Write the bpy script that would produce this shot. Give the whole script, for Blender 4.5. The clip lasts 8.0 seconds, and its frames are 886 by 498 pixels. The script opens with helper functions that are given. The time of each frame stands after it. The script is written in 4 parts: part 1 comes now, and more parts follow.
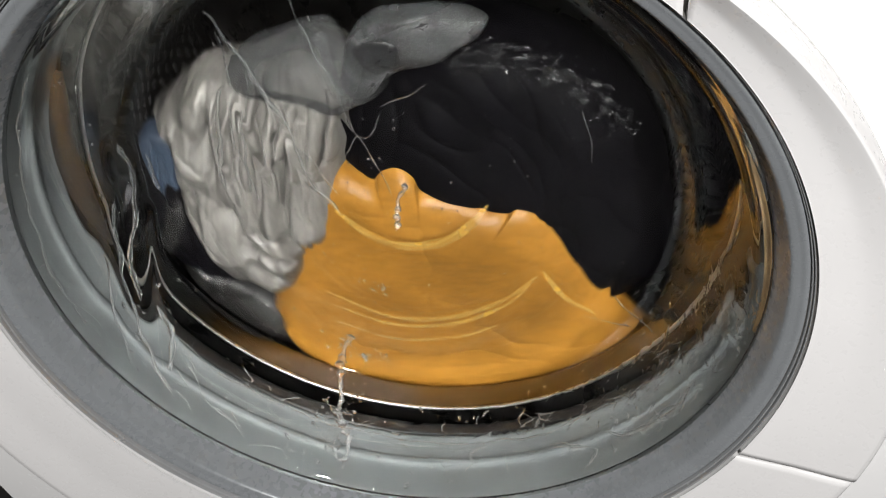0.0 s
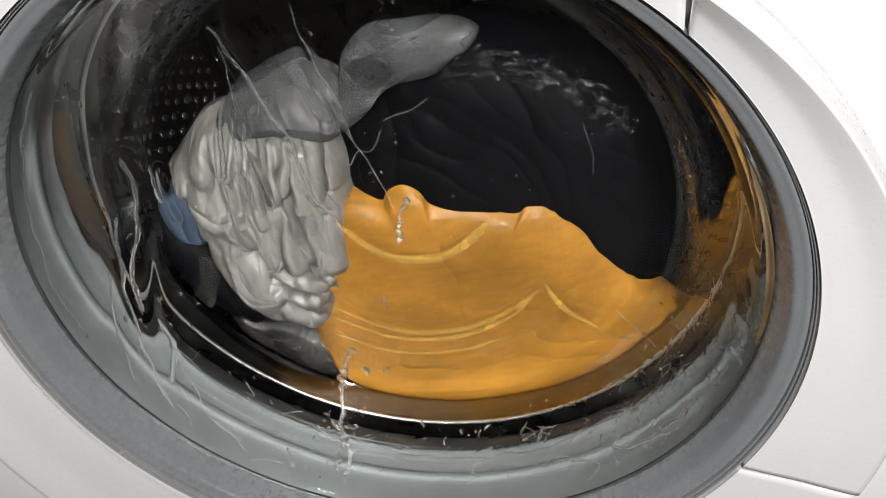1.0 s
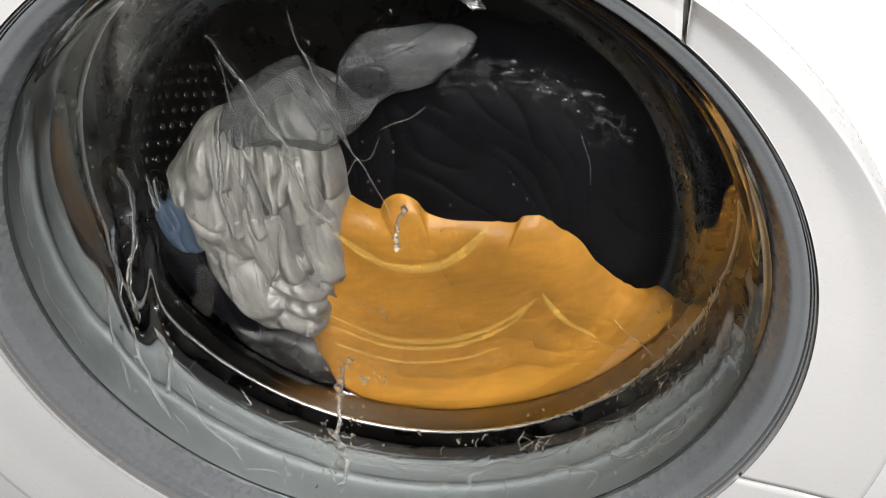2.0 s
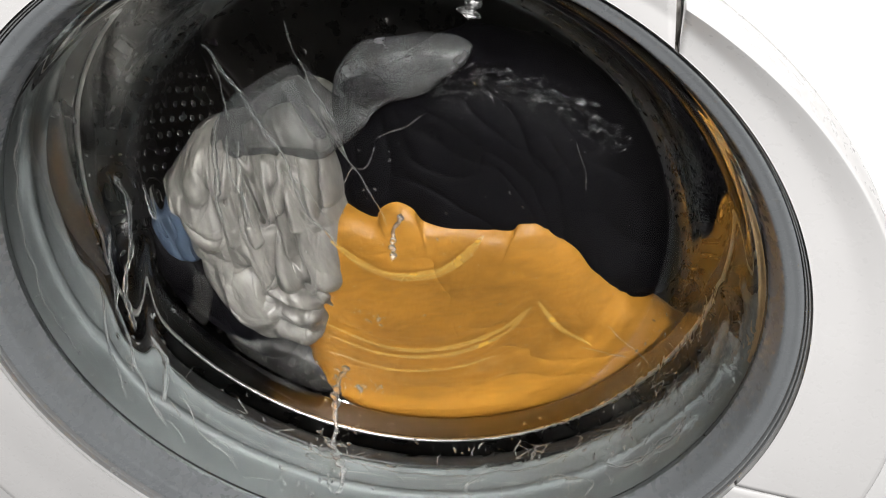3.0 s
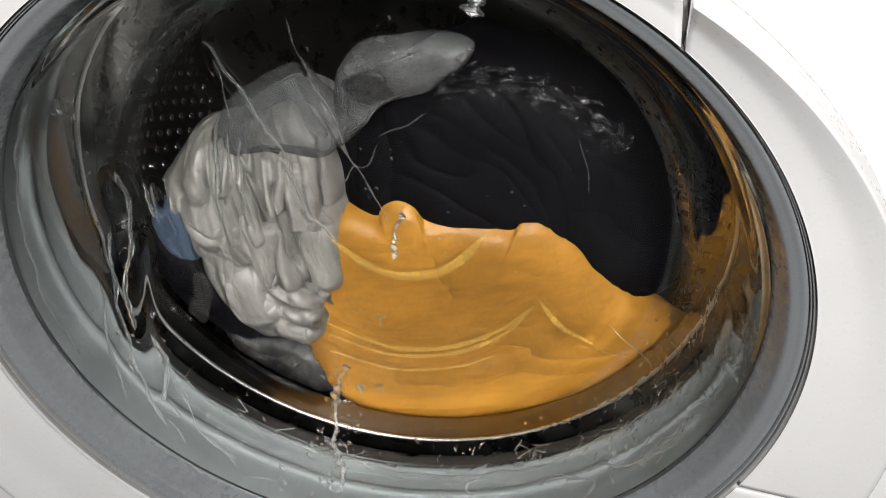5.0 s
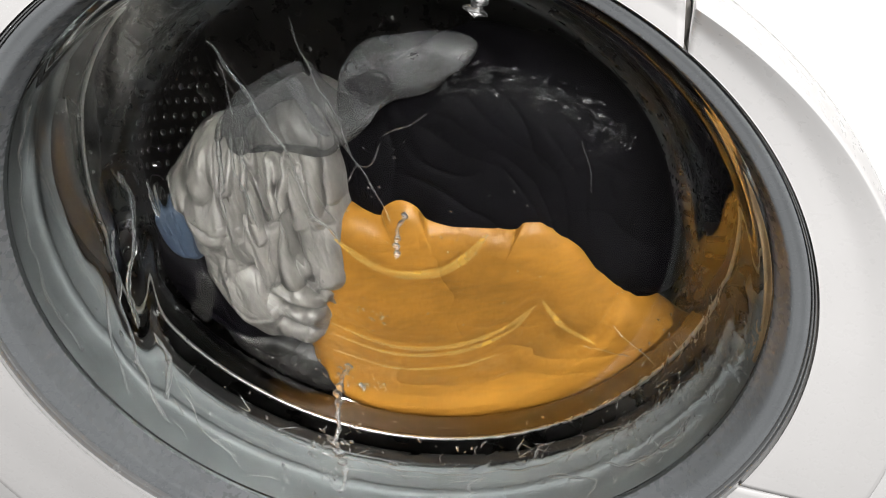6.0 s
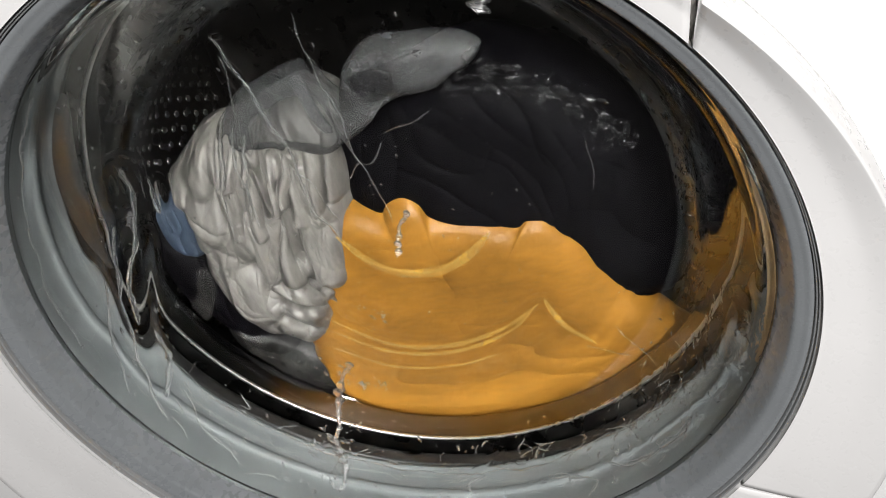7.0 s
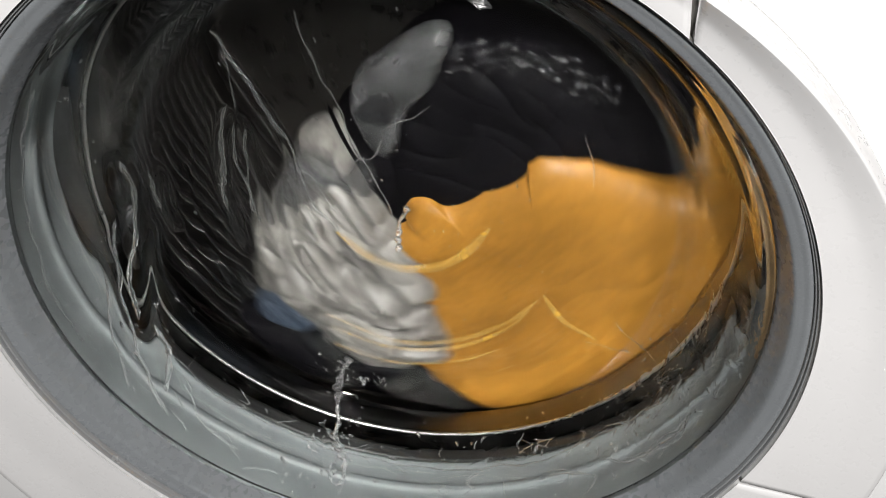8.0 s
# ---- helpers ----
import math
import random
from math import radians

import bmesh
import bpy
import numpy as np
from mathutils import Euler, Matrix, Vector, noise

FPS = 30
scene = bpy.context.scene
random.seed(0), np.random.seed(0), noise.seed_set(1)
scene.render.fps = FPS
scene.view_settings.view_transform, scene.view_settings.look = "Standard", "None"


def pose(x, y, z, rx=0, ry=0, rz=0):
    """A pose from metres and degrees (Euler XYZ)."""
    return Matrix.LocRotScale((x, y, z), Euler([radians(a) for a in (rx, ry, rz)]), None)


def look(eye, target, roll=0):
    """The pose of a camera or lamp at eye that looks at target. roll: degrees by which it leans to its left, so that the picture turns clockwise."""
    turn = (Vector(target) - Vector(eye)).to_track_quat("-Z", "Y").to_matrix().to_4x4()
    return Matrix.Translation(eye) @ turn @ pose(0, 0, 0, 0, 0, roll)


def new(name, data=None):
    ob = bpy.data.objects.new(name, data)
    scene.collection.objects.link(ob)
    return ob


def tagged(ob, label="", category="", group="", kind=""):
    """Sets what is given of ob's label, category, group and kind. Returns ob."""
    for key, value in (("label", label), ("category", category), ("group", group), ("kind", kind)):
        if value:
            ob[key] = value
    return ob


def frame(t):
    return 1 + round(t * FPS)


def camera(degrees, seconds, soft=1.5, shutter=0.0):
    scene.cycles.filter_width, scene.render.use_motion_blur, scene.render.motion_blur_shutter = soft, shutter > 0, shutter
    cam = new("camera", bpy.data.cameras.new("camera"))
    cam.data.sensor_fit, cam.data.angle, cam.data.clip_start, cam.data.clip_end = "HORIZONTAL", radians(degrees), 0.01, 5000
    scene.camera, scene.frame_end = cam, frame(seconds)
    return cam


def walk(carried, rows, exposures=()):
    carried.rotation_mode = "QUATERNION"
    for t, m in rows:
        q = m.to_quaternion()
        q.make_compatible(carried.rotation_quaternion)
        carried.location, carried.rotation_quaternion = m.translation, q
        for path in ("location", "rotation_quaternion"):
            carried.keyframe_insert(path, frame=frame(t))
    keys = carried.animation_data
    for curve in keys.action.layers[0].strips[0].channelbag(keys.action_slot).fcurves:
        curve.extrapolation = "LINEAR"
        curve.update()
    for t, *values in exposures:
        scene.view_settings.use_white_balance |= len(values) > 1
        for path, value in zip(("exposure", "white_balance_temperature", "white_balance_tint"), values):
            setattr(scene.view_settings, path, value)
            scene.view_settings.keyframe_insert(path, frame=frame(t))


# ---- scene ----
cam = camera(55.0, 8.0, soft=1.1, shutter=0.9)
PATH = [
    (0.0, pose(0.1577, -0.2898, 0.2610, 51.800, 16.152, 8.315)),
    (0.5, pose(0.1573, -0.2896, 0.2624, 52.253, 16.175, 8.175)),
    (1.0, pose(0.1565, -0.2903, 0.2620, 52.648, 16.199, 8.218)),
    (1.5, pose(0.1558, -0.2903, 0.2618, 52.963, 16.107, 8.134)),
    (3.0, pose(0.1576, -0.2915, 0.2611, 53.892, 15.924, 8.033)),
    (3.5, pose(0.1582, -0.2889, 0.2622, 54.059, 15.912, 7.886)),
    (4.0, pose(0.1564, -0.2866, 0.2610, 53.884, 15.833, 7.820)),
    (4.5, pose(0.1549, -0.2889, 0.2603, 53.828, 15.757, 7.873)),
    (6.0, pose(0.1550, -0.2909, 0.2616, 53.776, 15.722, 8.171)),
    (6.5, pose(0.1552, -0.2904, 0.2598, 53.859, 15.698, 8.239)),
    (7.0, pose(0.1533, -0.2913, 0.2593, 53.948, 15.520, 8.319)),
    (7.5, pose(0.1518, -0.2918, 0.2598, 53.817, 15.403, 8.447)),
    (8.0, pose(0.1529, -0.2928, 0.2584, 53.888, 15.243, 8.477)),
]
walk(cam, PATH)
scene.view_settings.exposure = 0.0

# ---- light: one inferred lamp close before the machine; its pendant and the small dim laundry room are unseen ----
LAMP = Vector((0.30, -0.74, 0.52))
world = bpy.data.worlds.new("world")
scene.world = world
world.use_nodes = True
world.node_tree.nodes["Background"].inputs[0].default_value = (0.9, 0.95, 1.0, 1)
world.node_tree.nodes["Background"].inputs[1].default_value = 0.02
ld = bpy.data.lights.new("lamp_light", "AREA")
ld.shape, ld.size, ld.energy, ld.color = "DISK", 0.07, 12.5, (1.0, 0.98, 0.96)
lamp_light = new("lamp_light", ld)
lamp_light.matrix_world = look(LAMP, (0, 0, 0))


# ---- materials ----
def material(name, color, rough=0.5, metal=0.0, vary=0.12, scale=30.0, bump=0.1, bump_scale=200.0, dist=0.001,
             stretch=(1, 1, 1), **more):
    """A principled material with colour variation at two scales and a fine relief."""
    m = bpy.data.materials.new(name)
    m.use_nodes = True
    nt = m.node_tree
    b = nt.nodes["Principled BSDF"]
    b.inputs["Base Color"].default_value = (*color, 1)
    b.inputs["Roughness"].default_value = rough
    b.inputs["Metallic"].default_value = metal
    for key, value in more.items():
        b.inputs[key.replace("_", " ")].default_value = value
    tc = nt.nodes.new("ShaderNodeTexCoord")
    mp = nt.nodes.new("ShaderNodeMapping")
    mp.inputs["Scale"].default_value = stretch
    nt.links.new(tc.outputs["Object"], mp.inputs[0])
    coarse = nt.nodes.new("ShaderNodeTexNoise")
    coarse.inputs["Scale"].default_value = scale
    coarse.inputs["Detail"].default_value = 5
    fine = nt.nodes.new("ShaderNodeTexNoise")
    fine.inputs["Scale"].default_value = bump_scale
    fine.inputs["Detail"].default_value = 4
    nt.links.new(mp.outputs[0], coarse.inputs[0])
    nt.links.new(mp.outputs[0], fine.inputs[0])
    if vary:
        ramp = nt.nodes.new("ShaderNodeMapRange")
        ramp.inputs["From Min"].default_value, ramp.inputs["From Max"].default_value = 0.3, 0.7
        ramp.inputs["To Min"].default_value, ramp.inputs["To Max"].default_value = 1 - vary, 1 + vary
        nt.links.new(coarse.outputs[0], ramp.inputs[0])
        mul = nt.nodes.new("ShaderNodeVectorMath")
        mul.operation = "SCALE"
        mul.inputs[0].default_value = color
        nt.links.new(ramp.outputs[0], mul.inputs["Scale"])
        nt.links.new(mul.outputs[0], b.inputs["Base Color"])
        rr = nt.nodes.new("ShaderNodeMapRange")
        rr.inputs["From Min"].default_value, rr.inputs["From Max"].default_value = 0.3, 0.7
        rr.inputs["To Min"].default_value, rr.inputs["To Max"].default_value = max(rough - 0.06, 0.02), rough + 0.06
        nt.links.new(fine.outputs[0], rr.inputs[0])
        nt.links.new(rr.outputs[0], b.inputs["Roughness"])
    if bump:
        bp = nt.nodes.new("ShaderNodeBump")
        bp.inputs["Strength"].default_value = bump
        bp.inputs["Distance"].default_value = dist
        nt.links.new(fine.outputs[0], bp.inputs["Height"])
        nt.links.new(bp.outputs[0], b.inputs["Normal"])
    return m


def glass_material(name, color, ior, rough, bump, bump_scale, dist):
    m = bpy.data.materials.new(name)
    m.use_nodes = True
    nt = m.node_tree
    b = nt.nodes["Principled BSDF"]
    b.inputs["Base Color"].default_value = (*color, 1)
    b.inputs["Roughness"].default_value = rough
    b.inputs["IOR"].default_value = ior
    b.inputs["Transmission Weight"].default_value = 1.0
    tc = nt.nodes.new("ShaderNodeTexCoord")
    n = nt.nodes.new("ShaderNodeTexNoise")
    n.inputs["Scale"].default_value = bump_scale
    n.inputs["Detail"].default_value = 3
    bp = nt.nodes.new("ShaderNodeBump")
    bp.inputs["Strength"].default_value = bump
    bp.inputs["Distance"].default_value = dist
    nt.links.new(tc.outputs["Object"], n.inputs[0])
    nt.links.new(n.outputs[0], bp.inputs["Height"])
    nt.links.new(bp.outputs[0], b.inputs["Normal"])
    return m


def thinned(m, clear, spotty=0.0, scale=80.0):
    """Make a material let part of what lies behind show through, evenly or in blotches."""
    nt = m.node_tree
    out = nt.nodes["Material Output"]
    mix = nt.nodes.new("ShaderNodeMixShader")
    see = nt.nodes.new("ShaderNodeBsdfTransparent")
    mix.inputs[0].default_value = clear
    nt.links.new(nt.nodes["Principled BSDF"].outputs[0], mix.inputs[1])
    nt.links.new(see.outputs[0], mix.inputs[2])
    nt.links.new(mix.outputs[0], out.inputs[0])
    if spotty:
        tc = nt.nodes.new("ShaderNodeTexCoord")
        n = nt.nodes.new("ShaderNodeTexNoise")
        n.inputs["Scale"].default_value = scale
        n.inputs["Detail"].default_value = 4
        r = nt.nodes.new("ShaderNodeMapRange")
        r.inputs["From Min"].default_value, r.inputs["From Max"].default_value = 0.3, 0.7
        r.inputs["To Min"].default_value, r.inputs["To Max"].default_value = clear - spotty, min(clear + spotty, 1.0)
        nt.links.new(tc.outputs["Object"], n.inputs[0])
        nt.links.new(n.outputs[0], r.inputs[0])
        nt.links.new(r.outputs[0], mix.inputs[0])
    return m


WHITE = material("white_plastic", (0.74, 0.735, 0.735), 0.30, vary=0.015, bump=0.02)
WHITE_PANEL = material("white_enamel", (0.86, 0.86, 0.86), 0.22, vary=0.015, bump=0.02)
SILVER = material("silver_plastic", (0.225, 0.239, 0.252), 0.28, 0.15, vary=0.05, bump=0.03)
CHROME = material("chrome_trim", (0.42, 0.43, 0.44), 0.22, 0.45, vary=0.04, bump=0.02)
DARK_GAP = material("dark_groove", (0.085, 0.080, 0.072), 0.45, vary=0.1)
RUBBER = material("grey_rubber", (0.112, 0.124, 0.126), 0.66, vary=0.14, scale=24, bump=0.35, bump_scale=70, Specular_IOR_Level=0.35)
BROWN_SEAL = material("brown_rubber", (0.30, 0.19, 0.085), 0.45, vary=0.35, scale=60, bump=0.2, bump_scale=160)
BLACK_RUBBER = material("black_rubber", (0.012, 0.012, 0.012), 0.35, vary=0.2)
STEEL = material("drum_steel", (0.140, 0.132, 0.125), 0.30, 1.0, vary=0.04, scale=25, bump=0.03, bump_scale=60)
STEEL_RIM = material("steel_rim", (0.20, 0.195, 0.19), 0.17, 1.0, vary=0.10, scale=60, bump=0.06)
# much lighter than the rim's steel: the rim's highlight put into the colour
HIGHLIGHT_BEAD = material("highlight_steel", (0.62, 0.61, 0.59), 0.34, 1.0, vary=0.06, bump=0.04)
# lighter than the drum wall: glints on the hole edges put into the colour
GLINT_STEEL = material("dimple_glint", (0.45, 0.44, 0.43), 0.22, 1.0, vary=0)
GLASS = glass_material("door_glass", (0.97, 0.985, 0.975), 1.5, 0.0, 0.015, 22, 0.002)


def wet_relief(m):
    """Beaded water low on the bowl, as relief on the glass."""
    nt = m.node_tree
    first = next(n for n in nt.nodes if n.type == "BUMP")
    tc = nt.nodes.new("ShaderNodeTexCoord")
    sep = nt.nodes.new("ShaderNodeSeparateXYZ")
    nt.links.new(tc.outputs["Object"], sep.inputs[0])
    flat = nt.nodes.new("ShaderNodeVectorMath")
    flat.operation = "MULTIPLY"
    flat.inputs[1].default_value = (1, 0, 1)
    nt.links.new(tc.outputs["Object"], flat.inputs[0])
    far_out = nt.nodes.new("ShaderNodeVectorMath")
    far_out.operation = "LENGTH"
    nt.links.new(flat.outputs[0], far_out.inputs[0])
    wall = nt.nodes.new("ShaderNodeMapRange")
    wall.inputs["From Min"].default_value, wall.inputs["From Max"].default_value = 0.164, 0.174
    nt.links.new(far_out.outputs["Value"], wall.inputs[0])
    last = first
    for (kx, kz), near, far, stretch, scale, low, high, dist in (
            ((0.55, -0.83), 0.120, 0.165, (1, 1, 1), 80, 0.53, 0.66, 0.0004), ((-0.25, -0.97), 0.130, 0.175, (1, 1, 1), 45, 0.56, 0.70, 0.0006)):
        mp = nt.nodes.new("ShaderNodeMapping")
        mp.inputs["Scale"].default_value = stretch
        nt.links.new(tc.outputs["Object"], mp.inputs[0])
        n = nt.nodes.new("ShaderNodeTexNoise")
        n.inputs["Scale"].default_value, n.inputs["Detail"].default_value, n.inputs["Distortion"].default_value = scale, 2.0, 1.2
        nt.links.new(mp.outputs[0], n.inputs[0])
        step = nt.nodes.new("ShaderNodeMapRange")
        step.interpolation_type = "SMOOTHSTEP"
        step.inputs["From Min"].default_value, step.inputs["From Max"].default_value = low, high
        nt.links.new(n.outputs[0], step.inputs[0])
        a = nt.nodes.new("ShaderNodeMath")
        a.operation = "MULTIPLY"
        a.inputs[1].default_value = kx
        nt.links.new(sep.outputs[0], a.inputs[0])
        b = nt.nodes.new("ShaderNodeMath")
        b.operation = "MULTIPLY_ADD"
        b.inputs[1].default_value = kz
        nt.links.new(sep.outputs[2], b.inputs[0])
        nt.links.new(a.outputs[0], b.inputs[2])
        where = nt.nodes.new("ShaderNodeMapRange")
        where.inputs["From Min"].default_value, where.inputs["From Max"].default_value = near, far
        nt.links.new(b.outputs[0], where.inputs[0])
        h = nt.nodes.new("ShaderNodeMath")
        h.operation = "MULTIPLY"
        nt.links.new(step.outputs[0], h.inputs[0])
        nt.links.new(where.outputs[0], h.inputs[1])
        on_wall = nt.nodes.new("ShaderNodeMath")
        on_wall.operation = "MULTIPLY"
        nt.links.new(h.outputs[0], on_wall.inputs[0])
        nt.links.new(wall.outputs[0], on_wall.inputs[1])
        bump = nt.nodes.new("ShaderNodeBump")
        bump.inputs["Strength"].default_value, bump.inputs["Distance"].default_value = 0.38, dist
        nt.links.new(on_wall.outputs[0], bump.inputs["Height"])
        nt.links.new(last.outputs[0], bump.inputs["Normal"])
        last = bump
    nt.links.new(last.outputs[0], nt.nodes["Principled BSDF"].inputs["Normal"])


wet_relief(GLASS)
# light focused by the glass ribs, put into a see-through yellow colour
CAUSTIC = thinned(material("caustic_tint", (1.0, 0.64, 0.14), 0.3, vary=0.05), 0.74, 0.16, 60)
WATER = glass_material("water", (0.99, 1.0, 0.995), 1.33, 0.0, 0.05, 120, 0.001)
WATER.node_tree.nodes["Principled BSDF"].inputs["Transmission Weight"].default_value = 0.99
WATER.node_tree.nodes["Principled BSDF"].inputs["Coat Weight"].default_value = 1.0
WATER.node_tree.nodes["Principled BSDF"].inputs["Coat Roughness"].default_value = 0.3
ORANGE = material("orange_satin", (0.208, 0.094, 0.0128), 0.40, vary=0.20, scale=14, bump=0.7, bump_scale=300,
                  dist=0.0006, Specular_IOR_Level=0.19)
GREY = material("grey_white_cloth", (0.118, 0.112, 0.103), 0.42, vary=0.22, scale=45, bump=0.35, bump_scale=130, dist=0.0010,
                stretch=(1, 1, 0.35), Specular_IOR_Level=0.5)
SMOKE = thinned(material("thin_grey_cloth", (0.052, 0.0525, 0.054), 0.5, vary=0.3, scale=60, bump=0.3, bump_scale=140, dist=0.001, Specular_IOR_Level=0.3), 0.56, 0.28, 38)
BAG = thinned(material("thin_bag_cloth", (0.055, 0.055, 0.057), 0.45, vary=0.35, scale=50, bump=0.3, bump_scale=140, dist=0.001, Specular_IOR_Level=0.4), 0.46, 0.34, 45)


def wrinkled(m, scale, size, stretch, tint=0.0, tint_scale=260.0, angle=0.0):
    """Add fine sharp wrinkles in one direction and a thread-scale mottling to a cloth."""
    nt = m.node_tree
    b = nt.nodes["Principled BSDF"]
    tc = nt.nodes.new("ShaderNodeTexCoord")
    mp = nt.nodes.new("ShaderNodeMapping")
    mp.inputs["Rotation"].default_value = (0, radians(angle), 0)
    mp.inputs["Scale"].default_value = stretch
    nt.links.new(tc.outputs["Object"], mp.inputs[0])
    n = nt.nodes.new("ShaderNodeTexNoise")
    n.noise_type = "RIDGED_MULTIFRACTAL"
    n.inputs["Scale"].default_value = scale
    n.inputs["Detail"].default_value = 3
    n.inputs["Distortion"].default_value = 0.5
    nt.links.new(mp.outputs[0], n.inputs[0])
    bp = nt.nodes.new("ShaderNodeBump")
    bp.inputs["Strength"].default_value = 0.8
    bp.inputs["Distance"].default_value = size
    nt.links.new(n.outputs[0], bp.inputs["Height"])
    old = b.inputs["Normal"].links
    if old:
        nt.links.new(old[0].from_socket, bp.inputs["Normal"])
    nt.links.new(bp.outputs[0], b.inputs["Normal"])
    if tint:
        src = b.inputs["Base Color"].links[0].from_socket
        f = nt.nodes.new("ShaderNodeTexNoise")
        f.inputs["Scale"].default_value = tint_scale
        f.inputs["Detail"].default_value = 6
        f.inputs["Roughness"].default_value = 0.7
        nt.links.new(mp.outputs[0], f.inputs[0])
        r = nt.nodes.new("ShaderNodeMapRange")
        r.inputs["From Min"].default_value, r.inputs["From Max"].default_value = 0.3, 0.7
        r.inputs["To Min"].default_value, r.inputs["To Max"].default_value = 1 - tint, 1 + tint
        nt.links.new(f.outputs[0], r.inputs[0])
        mul = nt.nodes.new("ShaderNodeVectorMath")
        mul.operation = "SCALE"
        nt.links.new(src, mul.inputs[0])
        nt.links.new(r.outputs[0], mul.inputs["Scale"])
        nt.links.new(mul.outputs[0], b.inputs["Base Color"])
    return m


wrinkled(ORANGE, 16, 0.0030, (0.5, 1, 1.6), 0.16, 120, -12)
wrinkled(GREY, 42, 0.0065, (2.2, 1, 0.45), 0.28, 110, -10)
wrinkled(SMOKE, 45, 0.0040, (1.5, 1, 0.7), 0.30, 90, 35)
wrinkled(BAG, 38, 0.0075, (0.6, 1, 1.9), 0.40, 70, -22)
MESH_DARK = thinned(material("dark_mesh", (0.008, 0.008, 0.009), 0.5, vary=0.2), 0.35, 0.3, 120)
BLACK = material("black_cloth", (0.0019, 0.0017, 0.0024), 0.6, vary=0.3, scale=40, bump=0.12, bump_scale=340, dist=0.001, Specular_IOR_Level=0.04)
BLUE = material("blue_cloth", (0.017, 0.028, 0.047), 0.6, vary=0.15, scale=60, bump=0.3)
PALE = thinned(material("pale_tint", (0.028, 0.027, 0.026), 0.5, vary=0.3, scale=60, bump=0.3), 0.40, 0.25, 40)
SUDS = thinned(material("grey_suds", (0.014, 0.014, 0.0155), 0.4, vary=0.6, scale=140, bump=0.3), 0.50, 0.35, 170)
HEM = thinned(material("hem_cloth", (0.10, 0.10, 0.104), 0.5, vary=0.2, scale=90, bump=0.3, Specular_IOR_Level=0.3), 0.55, 0.2, 90)
PLASTER = material("white_plaster", (0.22, 0.215, 0.21), 0.8, vary=0.04, scale=4, bump=0.15)
FLOOR = material("floor_tile", (0.045, 0.043, 0.041), 0.5, vary=0.12, scale=6)


# ---- mesh helpers ----
def link_mesh(name, bm, mat, smooth=True):
    me = bpy.data.meshes.new(name)
    bmesh.ops.recalc_face_normals(bm, faces=bm.faces[:])
    bm.to_mesh(me)
    bm.free()
    for f in me.polygons:
        f.use_smooth = smooth
    me.materials.append(mat)
    return new(name, me)


def part(name, bm, mat, parent, label="", smooth=True):
    ob = link_mesh(name, bm, mat, smooth)
    ob.parent = parent
    if label:
        tagged(ob, label)
    return ob


def thing(name, label, category, group="", kind=""):
    return tagged(new(name), label, category, group, kind)


def lathe(profile, seg=256, a0=0.0, a1=360.0, closed=False, warp=None):
    """Turn (radius, depth) points round the y axis; closed joins the last point to the first."""
    bm = bmesh.new()
    whole = abs(a1 - a0 - 360) < 1e-6
    n = seg if whole else seg + 1
    rings = []
    for i in range(n):
        a = radians(a0 + (a1 - a0) * i / seg)
        row = []
        for r, y in profile:
            b = a
            if warp:
                r, y, b = warp(r, y, a, len(row))
            row.append(bm.verts.new((r * math.cos(b), y, r * math.sin(b))))
        rings.append(row)
    m = len(profile)
    for i in range(seg):
        p, q = rings[i], rings[(i + 1) % n]
        for j in range(m if closed else m - 1):
            k = (j + 1) % m
            bm.faces.new((p[j], p[k], q[k], q[j]))
    if not whole and closed:
        bm.faces.new(rings[0])
        bm.faces.new(rings[-1][::-1])
    bmesh.ops.remove_doubles(bm, verts=bm.verts[:], dist=1e-6)
    return bm


def box(x0, x1, y0, y1, z0, z1):
    bm = bmesh.new()
    bmesh.ops.create_cube(bm, size=1, matrix=Matrix.Translation(((x0 + x1) / 2, (y0 + y1) / 2, (z0 + z1) / 2))
                          @ Matrix.Diagonal((x1 - x0, y1 - y0, z1 - z0, 1)))
    return bm


def spline(points, n, closed=False):
    """n points along a smooth curve through the given ones."""
    pts = [Vector(p) for p in points]
    m = len(pts)
    spans = m if closed else m - 1
    out = []
    for i in range(n):
        u = i / n * spans if closed else i / (n - 1) * spans
        k = min(int(u), spans - 1)
        t = u - k
        if closed:
            a, b, c, d = (pts[(k + j) % m] for j in (-1, 0, 1, 2))
        else:
            b, c = pts[k], pts[k + 1]
            a = pts[k - 1] if k else b * 2 - c
            d = pts[k + 2] if k + 2 < m else c * 2 - b
        out.append(0.5 * (2 * b + (c - a) * t + (2 * a - 5 * b + 4 * c - d) * t * t + (3 * b - a - 3 * c + d) * t ** 3))
    return out


